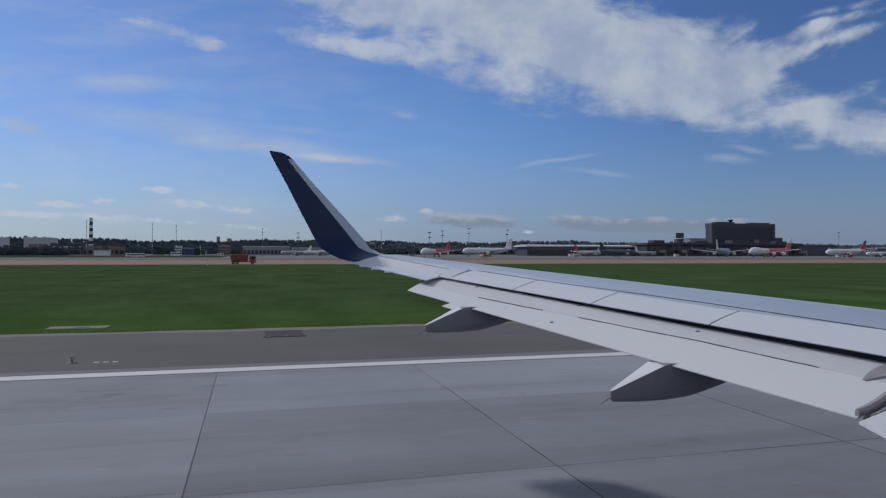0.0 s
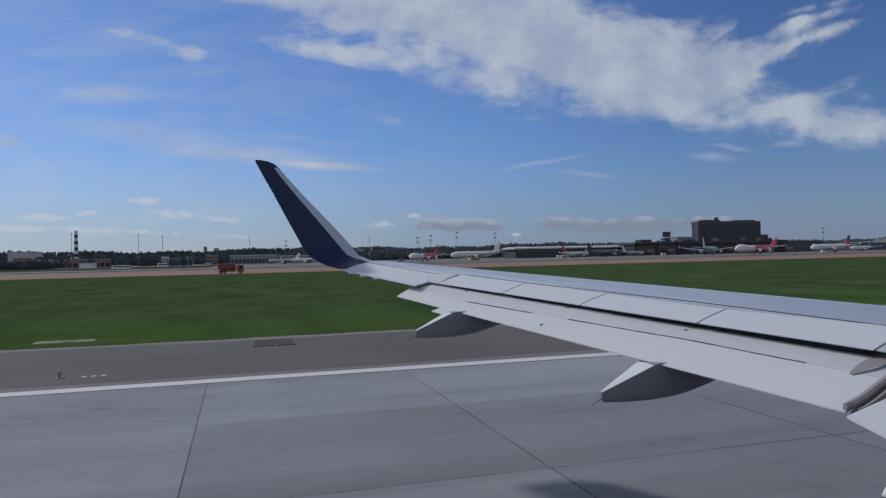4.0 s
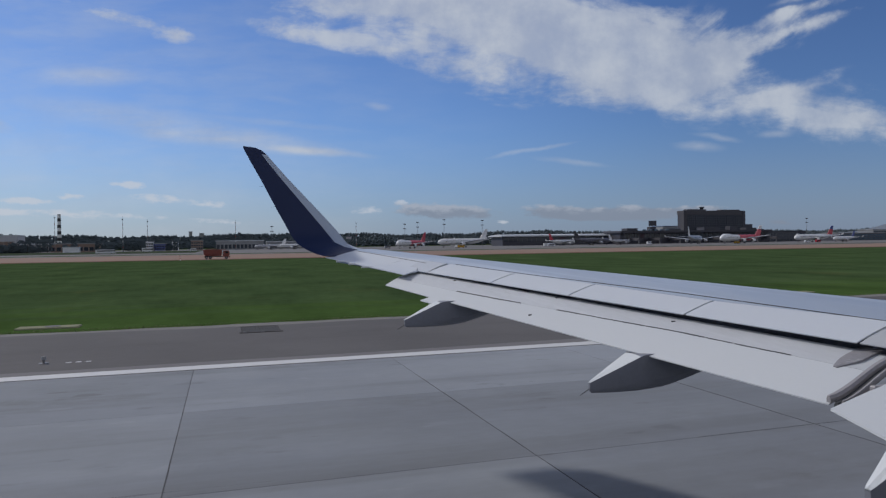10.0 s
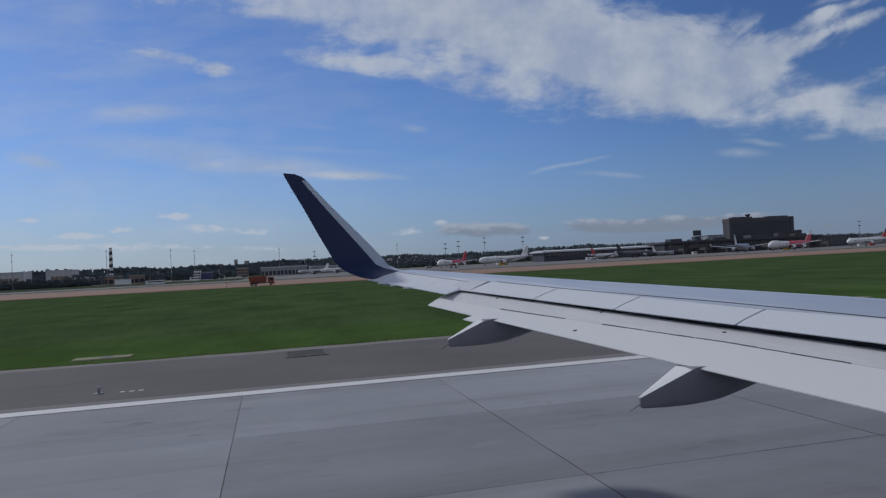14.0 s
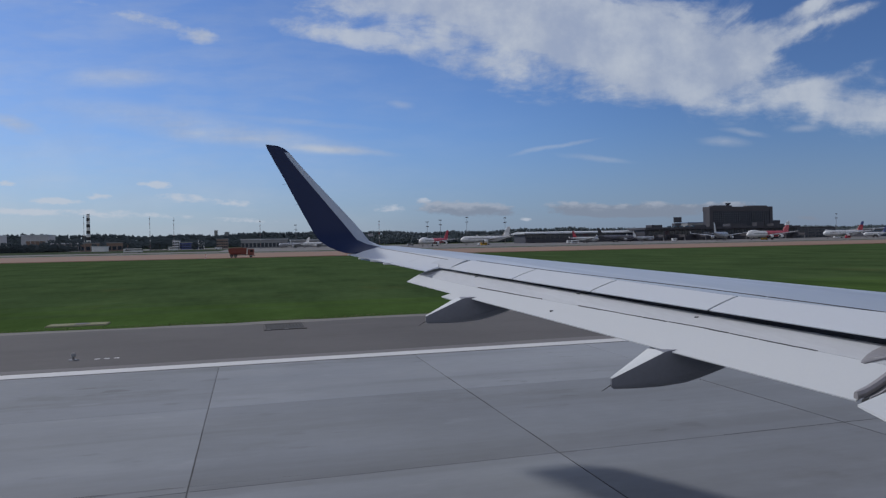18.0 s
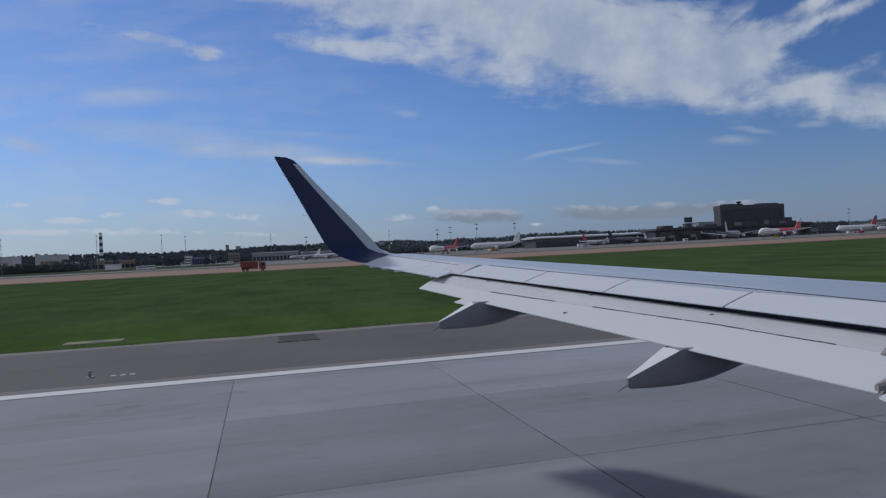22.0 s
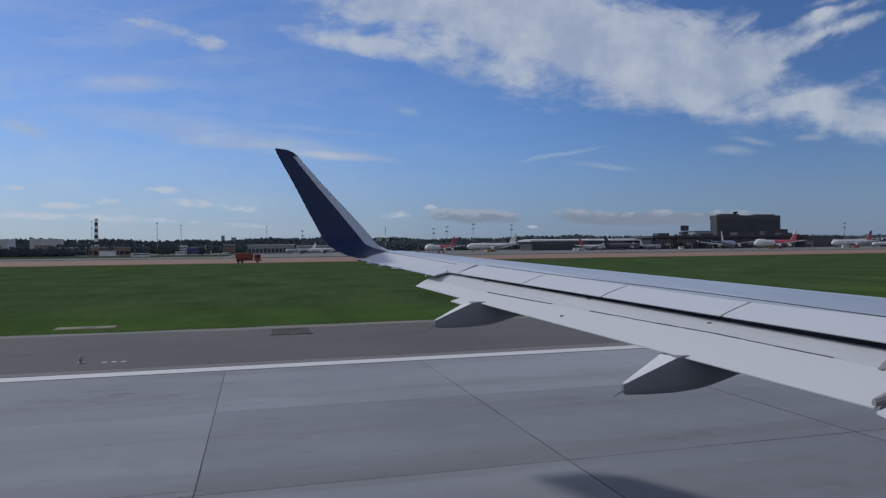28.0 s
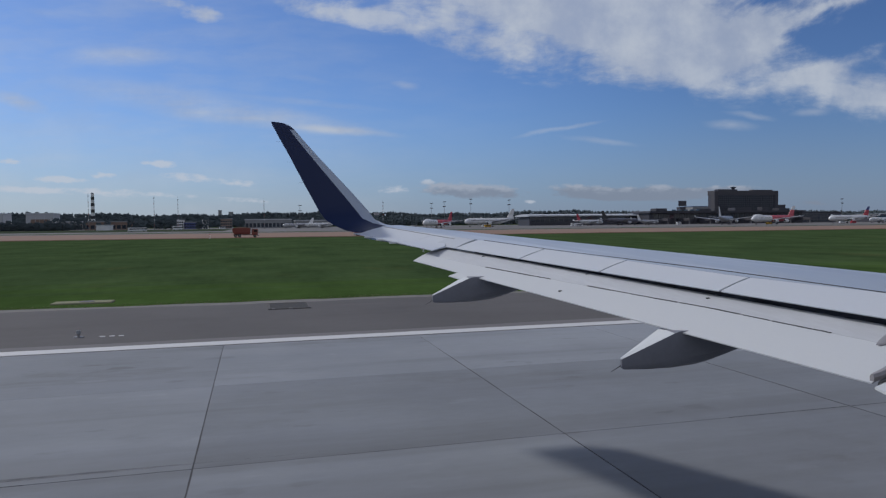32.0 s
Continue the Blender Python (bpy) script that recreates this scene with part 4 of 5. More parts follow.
        part("fin_tip", loft([fin_ring(0.62), fin_ring(1)]), tip, a)
    else:
        part("fin", loft([fin_ring(0), fin_ring(1)]), fin, a)
    nose = part("nose_gear", tube((0.4 * L, 0, 0.45), (0.39 * L, 0, zc - 0.7 * r), 0.15, 0.18, 8), STEEL, a)
    part("tyre", tube((0.4 * L, -0.4, 0.45), (0.4 * L, 0.4, 0.45), 0.46, 0.46, 12), RUBBER, nose)
    part("cockpit_window", box(0.462 * L, -0.5 * r, zc + 0.22 * r, 0.470 * L, 0.5 * r, zc + 0.36 * r), CABIN_DARK, a)
    return a


RED_WHITE = "white jumbo jet with red rear and red tail on the apron"
PLAIN = "plain white wide-body airliner on the apron"
airliner(169, 640, 222, 50, RED_WHITE, WHITE, PINK, RED, 4, True, WHITE)
airliner(238, 690, 195, 62, PLAIN, WHITE, WHITE, WHITE, 2)
airliner(366, 715, 20, 42, "white airliner with red tail at the pier", WHITE, WHITE, RED)
airliner(393, 695, 12, 52, "dark grey airliner with black tail at the pier", DARK_GREY, DARK_GREY, BLACK, 2, False, SILVER)
airliner(446, 725, 20, 38, "pale grey airliner beside the pier", SILVER, SILVER, WHITE, 2, False, SILVER)
airliner(487, 640, 41, 62, "pale grey wide-body airliner standing tail outwards", SILVER, SILVER, WHITE)
airliner(514, 600, 190, 62, RED_WHITE, WHITE, PINK, PINK, 4, True, WHITE, WHITE)
airliner(622, 612, 186, 60, "long white airliner with red and blue striped tail", WHITE, WHITE, RED, tip=BLUE)
airliner(695, 640, 190, 40, "white airliner with dark blue tail", WHITE, WHITE, BLUE)
airliner(48, 800, 195, 36, "pale grey airliner standing before a low hangar", SILVER, SILVER, WHITE)
airliner(74, 800, 188, 38, "white airliner with blue tail on the apron", WHITE, WHITE, BLUE)
airliner(-430, 700, 340, 36, "small white airliner on the apron", WHITE, WHITE, WHITE)
airliner(835, 620, 186, 45, "white airliner with red tail on the far apron", WHITE, WHITE, RED)
airliner(905, 650, 192, 60, "white wide-body airliner on the far apron", WHITE, WHITE, RED, 2)
airliner(1010, 620, 186, 40, "white airliner with blue tail on the far apron", WHITE, WHITE, BLUE)
airliner(1120, 610, 184, 42, "grey airliner with black tail on the far apron", SILVER, SILVER, BLACK, 2, False, SILVER)
airliner(1290, 580, 183, 45, "dark-tailed silver airliner on the far apron", SILVER, SILVER, BLACK)
airliner(1380, 600, 183, 42, "white airliner with dark blue tail on the far apron", WHITE, WHITE, BLUE)

# ---- masts, chimney and trucks ----


def mast(x, y, h, heads=2):
    a = thing("floodlight_mast", "tall thin grey floodlight mast on the apron", "light mast", (x, y, 0), 0, "floodlight masts")
    part("base", block(-0.8, -0.8, -0.1, 0.8, 0.8, 0.5, 0.1), APRON, a)
    part("pole", tube((0, 0, 0.4), (0, 0, h), 0.34, 0.12, 8), STEEL, a)
    if heads == 1:
        crown = part("lamp_crown", tube((0, 0, h - 1.5), (0, 0, h - 0.6), 0.55, 0.75, 8), STEEL, a)
        part("spike", tube((0, 0, h - 0.7), (0, 0, h + 2.4), 0.09, 0.04, 5), STEEL, crown)
        for k in range(5):
            part("collar", tube((0, 0, 4 + k * h / 6), (0, 0, 5.6 + k * h / 6), 0.36, 0.36, 8), FACADE_WHITE if k % 2 else ORANGE, a)
        return a
    for k in range(heads):
        z = h - 0.3 - 5.5 * k
        head = part("lamp_frame", tube((-1.7, 0, z), (1.7, 0, z), 0.16, 0.16, 6), STEEL, a)
        for j in range(4):
            part("floodlight", block(-1.75 + 0.95 * j, -0.6, z - 0.6, -1.15 + 0.95 * j, 0.3, z + 0.4, 0.08), BLACK, head)
    return a


for x, y, h, k in ((-167, 800, 37, 1), (-103, 800, 35, 1), (-79, 800, 33, 1), (11, 800, 31, 1), (50, 800, 26, 2), (145, 800, 30, 1), (203, 800, 28, 2), (219, 800, 30, 2),
                   (252, 800, 33, 2), (301, 800, 32, 2), (-330, 700, 36, 2), (-420, 650, 34, 2), (-250, 780, 36, 1), (760, 760, 32, 2), (980, 760, 36, 2), (1230, 760, 36, 2)):
    mast(x, y, h, k)

chimney = thing("chimney", "tall round chimney with black and white bands", "chimney", (-295, 1450, 0))
for k in range(11):
    part("band", tube((0, 0, 6.04 * k), (0, 0, 6.04 * k + 6.04), 4.2 - 0.12 * k, 4.08 - 0.12 * k, 16), BLACK if k % 2 else FACADE_WHITE, chimney)
part("rim", tube((0, 0, 66.4), (0, 0, 67.8), 2.7, 2.7, 16), BLACK, chimney)


def dump_truck(x, y, heading):
    a = thing("dump_truck", "rust-red dump truck loaded with earth on bare ground", "truck", (x, y, -0.03), heading, "red dump trucks beside the grass")
    part("chassis", box(-4.2, -0.55, 0.75, 4.4, 0.55, 1.05), BLACK, a)
    bed = part("bed", loft([[(-4.7 + dx, -1.25 + dy, z), (1.75 - dx * 0.4, -1.25 + dy, z), (1.75 - dx * 0.4, 1.25 - dy, z), (-4.7 + dx, 1.25 - dy, z)] for dx, dy, z in ((0.9, 0.25, 1.1), (0.25, 0.05, 1.7), (0.0, 0.0, 3.35), (0.1, 0.1, 3.35))]), ORANGE, a)
    for k in range(6):
        px = -3.6 + 0.95 * k
        for s in (-1, 1):
            part("rib", box(px - 0.06, s * 1.24 - 0.05, 1.6, px + 0.06, s * 1.24 + 0.05, 3.3), ORANGE, bed)
    part("canopy", box(1.62, -1.2, 3.26, 3.1, 1.2, 3.38), ORANGE, bed, "plate over the cab")
    part("load", loft([[(-4.4 + t, -1.1 + t * 0.35, 3.3 + h), (1.5 - t, -1.1 + t * 0.35, 3.3 + h), (1.5 - t, 1.1 - t * 0.35, 3.3 + h), (-4.4 + t, 1.1 - t * 0.35, 3.3 + h)] for t, h in ((0, 0), (0.7, 0.25), (1.9, 0.42))]), SPOIL, a, "brown earth load")
    cab = part("cab", block(2.1, -1.2, 0.8, 4.3, 1.2, 3.0, 0.18), ORANGE, a)
    part("bumper", block(4.1, -1.2, 0.5, 4.5, 1.2, 0.85, 0.06), BLACK, cab)
    part("windscreen", box(4.26, -1.0, 1.9, 4.33, 1.0, 2.75), CABIN_DARK, cab)
    for s in (-1, 1):
        part("side_window", box(2.9, s * 1.2 - 0.03, 1.95, 3.9, s * 1.2 + 0.03, 2.7), CABIN_DARK, cab)
        part("headlight", block(4.25, s * 0.85 - 0.2, 0.95, 4.38, s * 0.85 + 0.2, 1.25, 0.04), WHITE, cab)
        part("mudguard", block(-4.2, s * 0.95 - 0.3, 1.02, -1.6, s * 0.95 + 0.3, 1.16, 0.04), BLACK, a)
    for px in (-3.5, -2.2, 3.2):
        for s in (-1, 1):
            w = part("wheel", tube((px, s * 0.75, 0.53), (px, s * 1.2, 0.53), 0.53, 0.53, 16), RUBBER, a)
            part("rim", tube((px, s * 1.19, 0.53), (px, s * 1.22, 0.53), 0.28, 0.28, 12), STEEL, w)
    return a


for x, y, turn in ((-3.0, 262, 2), (41, 264, 183), (-118, 263, 3)):
    dump_truck(x, y, turn)


def van(x, y, heading, paint, label, long=6.0, high=2.6):
    a = thing("apron_vehicle", label, "van", (x, y, -0.02), heading, "vehicles on the apron")
    part("body", block(-long / 2, -1.1, 0.45, long / 2, 1.1, high, 0.2), paint, a)
    part("window_band", box(-long * 0.42, -1.12, high * 0.58, long * 0.503, 1.12, high * 0.82), CABIN_DARK, a)
    for px in (-long * 0.32, long * 0.32):
        for s in (-1, 1):
            part("wheel", tube((px, s * 0.8, 0.42), (px, s * 1.13, 0.42), 0.42, 0.42, 12), RUBBER, a)


for x, y, turn, paint, label, long, high in ((-84, 560, 5, WHITE, "long white passenger bus on the apron", 13, 3.1), (-105, 680, 0, SILVER, "small grey van parked on the apron", 6, 2.6),
                                             (-70, 700, 0, WHITE, "tall white catering truck on the apron", 8, 3.8), (205, 600, 0, YELLOW, "small yellow van on the apron", 6, 2.6), (215, 640, 30, WHITE, "small white van on the apron", 6, 2.6),
                                             (318, 650, 0, WHITE, "long white passenger bus on the apron", 13, 3.1), (300, 610, 10, SILVER, "small grey van parked on the apron", 6, 2.6), (430, 640, 20, WHITE, "white van at the terminal", 7, 3.2),
                                             (500, 590, 0, YELLOW, "low yellow tow truck on the apron", 6, 2.2), (585, 585, 0, WHITE, "small white van on the apron", 6, 2.6), (615, 600, 0, RED, "small red van on the apron", 6, 2.6),
                                             (-30, 720, 5, WHITE, "white van beside parked airliners", 6, 2.6), (90, 690, 0, BLUE, "dark blue van beside parked airliners", 6, 2.6), (120, 700, 0, WHITE, "white van beside parked airliners", 6, 2.6), (150, 660, 0, SILVER, "small grey van parked on the apron", 6, 2.6)):
    van(x, y, turn, paint, label, long, high)

# ---- buildings ----


def house(name, label, category, x0, y0, x1, y1, h, wall, roof=None, storeys=0, bays=0, pane=None, eave=0.6, base=-0.1, group=""):
    """A flat-roofed building with a roof slab, and windows set into its front."""
    a = thing(name, label, category, ((x0 + x1) / 2, y0, 0), 0, group)
    w, d = (x1 - x0) / 2, y1 - y0
    part("wall", block(-w, 0, base, w, d, h, 0.15), wall, a)
    part("roof", block(-w - eave, -eave, h + 0.004, w + eave, d + eave, h + 0.9, 0.15), roof or wall, a)
    for s in range(storeys):
        z = 1.2 + (h - 1.6) * s / storeys
        hi = (h - 1.6) / storeys * 0.58
        for b in range(bays):
            px = -w + 2 * w * (b + 0.5) / bays
            pw = w / bays * 0.76
            frame_part = part("window", box(px - pw - 0.12, -0.10, z - 0.12, px + pw + 0.12, 0.02, z + hi + 0.12), FACADE_GREY, a)
            part("pane", box(px - pw, -0.14, z, px + pw, -0.08, z + hi), pane or PANE, frame_part)
    return a


# great dark hotel block over the terminal
block_x0, block_x1, block_y = 629.0, 735.0, 850.0
hotel = thing("terminal_block", "huge dark brown slab block above the terminal", "building", ((block_x0 + block_x1) / 2, block_y, 0))
w = (block_x1 - block_x0) / 2
part("wall", block(-w, 0, -0.1, w, 15, 46, 0.4), FACADE_DARK, hotel)
part("top_band", block(-w - 0.5, -0.5, 40.5, w + 0.5, 15.5, 46.6, 0.4), FACADE_BROWN, hotel, "paler brown band round the top")
part("corner_bay", block(-w - 0.6, -0.9, 14, -w + 5, 8, 45.4, 0.3), FACADE_BROWN, hotel)
part("corner_bay", block(w - 5, -0.9, 14, w + 0.6, 8, 46.2, 0.3), FACADE_DARK, hotel)
part("side_annex", block(w + 0.7, 0, -0.1, w + 14, 14, 26.5, 0.3), FACADE_DARK, hotel, "lower dark annex")
part("roof_house", block(-w + 8, 3, 46.6, -w + 40, 12, 48.6, 0.3), FACADE_DARK, hotel)
part("roof_house", block(w - 40, 3, 46.6, w - 6, 12, 48.2, 0.3), FACADE_BROWN, hotel)
stalk = part("roof_cabin", tube((-w + 36, 7, 48.5), (-w + 36, 7, 52.0), 1.6, 4.2, 12), FACADE_DARK, hotel, "dark round cabin on the roof")
part("antenna", tube((-w + 36, 7, 52.0), (-w + 36, 7, 55.4), 0.2, 0.1, 6), STEEL, stalk)
for k in range(30):
    px = -w + 7 + (2 * w - 14) * k / 29
    part("rib", box(px - 0.3, -0.5, 14, px + 0.3, 0.05, 40.4), FACADE_DARK, hotel)
for k in range(9):
    part("window_band", box(-w + 6, -0.12, 15.5 + 2.75 * k, w - 5.5, 0.03, 16.9 + 2.75 * k), PANE, hotel)

terminal = thing("terminal_building", "long low dark terminal with a pale roof edge", "building", (600, 800, 0))
part("wall", block(-106, 0, -0.1, 132, 40, 14.5, 0.3), FACADE_DARK, terminal)
part("roof", block(-108, -5, 14.504, 134, 41.5, 17.4, 0.4), FACADE_DARK, terminal)
part("roof_edge", box(-108.2, -5.3, 16.6, 134.2, -5.003, 17.3), FACADE_BROWN, terminal)
for px, wide, deep, high in ((-84, 16, 14, 3.4), (-52, 9, 8, 5.2), (-20, 22, 12, 2.6), (42, 26, 16, 3.8), (78, 12, 10, 5.0), (108, 18, 12, 3.0)):
    part("roof_house", block(px - wide / 2, 6, 17.404, px + wide / 2, 6 + deep, 17.4 + high, 0.2), FACADE_DARK, terminal)
for k in range(5):
    part("rooflight", block(-70 + 9 * k, 2, 17.404, -65 + 9 * k, 5, 19.2, 0.6), PANE_BLUE, terminal, "blue-tinted rooflight")
for k in range(31):
    px = -102 + 7.7 * k
    part("pillar", tube((px, -3.5, -0.05), (px, -3.5, 14.5), 0.45, 0.45, 8), FACADE_BROWN, terminal)
for k in range(30):
    px = -100 + 7.7 * k
    part("pane", box(px, -0.12, 7.4, px + 6.4, 0.02, 13.0), PANE, terminal)
for k in range(8):
    px = -96 + 31 * k
    part("passenger_bridge", block(px, -27, 4.4, px + 3.4, -0.2, 7.4, 0.2), FACADE_BROWN, terminal, "dark covered passenger bridge")
    part("bridge_leg", block(px + 1.2, -25, -0.05, px + 2.2, -24, 4.4, 0.1), STEEL, terminal)
sign = thing("roof_billboard", "square dark billboard on posts above the terminal", "billboard", (551, 812, 17.4))
part("panel", block(-6, -0.4, 6.5, 6, 0.4, 13.5, 0.1), FACADE_DARK, sign)
for px in (-4, 0, 4):
    part("post", tube((px, 0.2, 0), (px, 0.2, 6.6), 0.3, 0.3, 6), STEEL, sign)
pier = thing("terminal_pier", "low pier with a long white roof and dark glass", "building", (418, 830, 0))
part("wall", block(-78, 0, -0.1, 78, 40, 11.4, 0.3), FACADE_DARK, pier)
part("roof", loft([[(x, -4, 11.5), (x, 44, 11.5), (x, 44, 12.8), (x, 20, 14.6), (x, -4, 13.2)] for x in (-81, -40, 0, 40, 80)]), ROOF, pier, "long curved white roof")
for k in range(23):
    part("pane", box(-76 + 6.6 * k, -0.12, 5.0, -70.6 + 6.6 * k, 0.02, 10.6), PANE, pier)
house("office_building", "blue-roofed building behind the terminal", "building", 688, 985, 722, 1020, 27, FACADE_GREY, ROOF_BLUE, 4, 14, PANE_BLUE)
house("terminal_wing", "dark terminal wing beside the slab block", "building", 752, 852, 850, 890, 15, FACADE_DARK, FACADE_DARK, 3, 16)
house("terminal_wing", "glass terminal wing with a pale roof", "building", 905, 840, 1030, 880, 11, FACADE_DARK, FACADE_GREY, 3, 18, PANE_BLUE)
house("office_block", "low grey office block beyond the terminal", "building", 1040, 900, 1085, 930, 17, FACADE_GREY, FACADE_GREY, 4, 8)
house("office_block", "low grey office block beyond the terminal", "building", 1110, 910, 1150, 940, 15, FACADE_GREY, FACADE_GREY, 4, 6)

wavy = thing("curved_terminal", "far terminal under a long curved grey roof", "building", (1690, 1250, 0))
part("wall", block(-230, 0, -0.1, 230, 120, 15, 0.4), ROOF_HAZE, wavy)
part("roof", loft([[(x, -14, 15.1 + 26 * math.exp(-(x / 110) ** 2)), (x, 130, 15.1 + 26 * math.exp(-(x / 110) ** 2)), (x, 130, 17 + 27 * math.exp(-(x / 110) ** 2)), (x, -14, 17 + 27 * math.exp(-(x / 110) ** 2))]
                   for x in [-260 + 520 * k / 26 for k in range(27)]]), ROOF_HAZE, wavy, "curved grey roof")
for k in range(28):
    part("pane", box(-225 + 16 * k, -0.3, 3, -211 + 16 * k, 0.02, 13.5), PANE_BLUE, wavy)
tower = thing("control_tower", "control tower with a flared dark glass cab", "tower", (1750, 900, 0))
part("shaft", tube((0, 0, -0.1), (0, 0, 34), 4.5, 3.6, 16), FACADE_WHITE, tower)
part("cab", tube((0, 0, 34), (0, 0, 40), 5.5, 8.2, 16), PANE, tower)
part("roof", tube((0, 0, 40), (0, 0, 41.5), 8.6, 8.0, 16), FACADE_GREY, tower)

# works and hangars on the other side
for x0, x1 in ((-241, -214), (-292, -263)):
    shed = house("boiler_house", "weathered white industrial block with a tan panel", "building", x0, 855, x1, 883, 18.6, FACADE_PALE, ROOF, 0, 0)
    part("panel", box(-9, -0.25, 7.5, 10, 0.03, 12.5), FACADE_TAN, shed, "tan wall panel")
    for k in range(7):
        part("rib", box(-13.2 + 4.4 * k, -0.3, 0, -12.9 + 4.4 * k, -0.01, 18.5), FACADE_PALE, shed)
house("works_hall", "long low tan works hall with a grey roof", "building", -188, 880, -138, 905, 9, FACADE_TAN, FACADE_GREY, 1, 9)
house("works_hall", "low dark works hall with a pale roof", "building", -232, 925, -195, 945, 9.5, FACADE_GREY, ROOF, 1, 8)
house("box_store", "small white store shed", "shed", -160, 800, -145, 808, 4.8, FACADE_WHITE, ROOF)
house("hangar", "long grey hangar with a flat roof", "hangar", -11, 905, 46, 945, 10.5, FACADE_GREY, ROOF, 1, 12)
house("hangar", "low grey hangar beside the apron", "hangar", 52, 930, 98, 960, 9, FACADE_GREY, ROOF, 1, 8)
house("site_office", "tan office block of three storeys", "building", -42, 950, -28, 965, 12, FACADE_TAN, FACADE_GREY, 3, 5)
house("site_office", "low office range with dark blue panels between pale ends", "building", -86.5, 948, -64.5, 958, 8.0, BLUE, FACADE_GREY, 2, 7)
house("site_office", "small white office block of three storeys", "building", -95, 945, -87, 960, 11, FACADE_WHITE, FACADE_GREY, 3, 3)
house("site_office", "pale grey office block", "building", -64, 940, -57, 950, 11, FACADE_WHITE, FACADE_GREY, 3, 2)
house("far_tower", "far water tower block above the trees", "tower", -77, 1640, -70, 1650, 37, FACADE_GREY, FACADE_GREY)
house("far_tower", "far block above the trees", "tower", -55, 1640, -45, 1650, 33, FACADE_GREY, FACADE_GREY)
office = house("glass_office", "glass office block with rounded top storeys", "building", -388, 680, -350, 705, 25, PANE_BLUE, ROOF_BLUE, 7, 10, PANE_BLUE)
part("radar_mast", tube((-14, 8, 25.9), (-14, 8, 28.5), 0.4, 0.3, 8), STEEL, office)
part("radar_bar", box(-18, 7.6, 28.5, -10, 8.4, 29.6), STEEL, office)
site_shed = house("site_shed", "long dark blue container shed by the grass", "shed", -265, 235, -228, 241, 3.2, BLUE, FACADE_GREY, 1, 7)

# ---- woods beyond the field ----
rng = np.random.default_rng(5)


def woods(name, x0, x1, y0, depth, count, low, high):
    verts, faces, slots = [], [], []
    for k in range(count):
        x, y = x0 + (x1 - x0) * (k + rng.uniform(-0.8, 0.8)) / count, y0 + depth * rng.uniform(0, 1)
        h = rng.uniform(low, high) * (1 + 0.10 * math.sin(x * 0.011) + 0.06 * math.sin(x * 0.043 + 1))
        fir = rng.random() < 0.3
        n = len(verts)
        for q in range(5):
            a = 2 * math.pi * q / 5
            verts.append((x + 0.5 * math.cos(a), y + 0.5 * math.sin(a), -0.1))
        verts.append((x, y, h * 0.9))
        for q in range(5):
            faces.append((n + q, n + (q + 1) % 5, n + 5))
            slots.append(1)
        for c in range(15):
            f = rng.uniform(0.12, 1.0)
            spread = (1.0 - f) * 4.5 + 0.5 if fir else 4.6 * math.sqrt(max(0.05, 1 - (2 * abs(f - 0.58)) ** 2))
            a, r = rng.uniform(0, 6.28), rng.uniform(0.2, 1.0) * spread
            cx, cy, cz = x + r * math.cos(a), y + r * math.sin(a), h * f
            s = rng.uniform(1.8, 3.6) * (0.8 if fir else 1.0)
            n = len(verts)
            for dx, dy, dz in ((1, 0, 0), (-0.5, 0.87, 0.1), (-0.5, -0.87, -0.1), (0, 0, 1.0), (0, 0, -0.8)):
                verts.append((cx + s * dx * rng.uniform(0.7, 1.3), cy + s * dy * rng.uniform(0.7, 1.3), max(0.1, cz + s * dz * rng.uniform(0.7, 1.3))))
            for f3 in ((0, 1, 3), (1, 2, 3), (2, 0, 3), (1, 0, 4), (2, 1, 4), (0, 2, 4)):
                faces.append(tuple(n + i for i in f3))
                slots.append(0)
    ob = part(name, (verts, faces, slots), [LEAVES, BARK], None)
    return tagged(ob, "mixed wood along the horizon, leaves greyed blue for haze", "trees", kind="stuff")


woods("far_woods", -1500, 2600, 1500, 60, 3600, 25.5, 28.5)
woods("far_woods", -1500, 2600, 1460, 30, 1500, 15, 22)
woods("far_woods", -900, 500, 1240, 40, 420, 9, 14)
woods("far_woods", -262, -205, 835, 10, 36, 4, 7)
woods("far_woods", -420, -195, 832, 12, 90, 3, 6)
woods("far_woods", -2600, -1450, 1200, 120, 400, 20, 30)
woods("far_woods", 2500, 4200, 1600, 120, 500, 20, 30)

rng = np.random.default_rng(11)


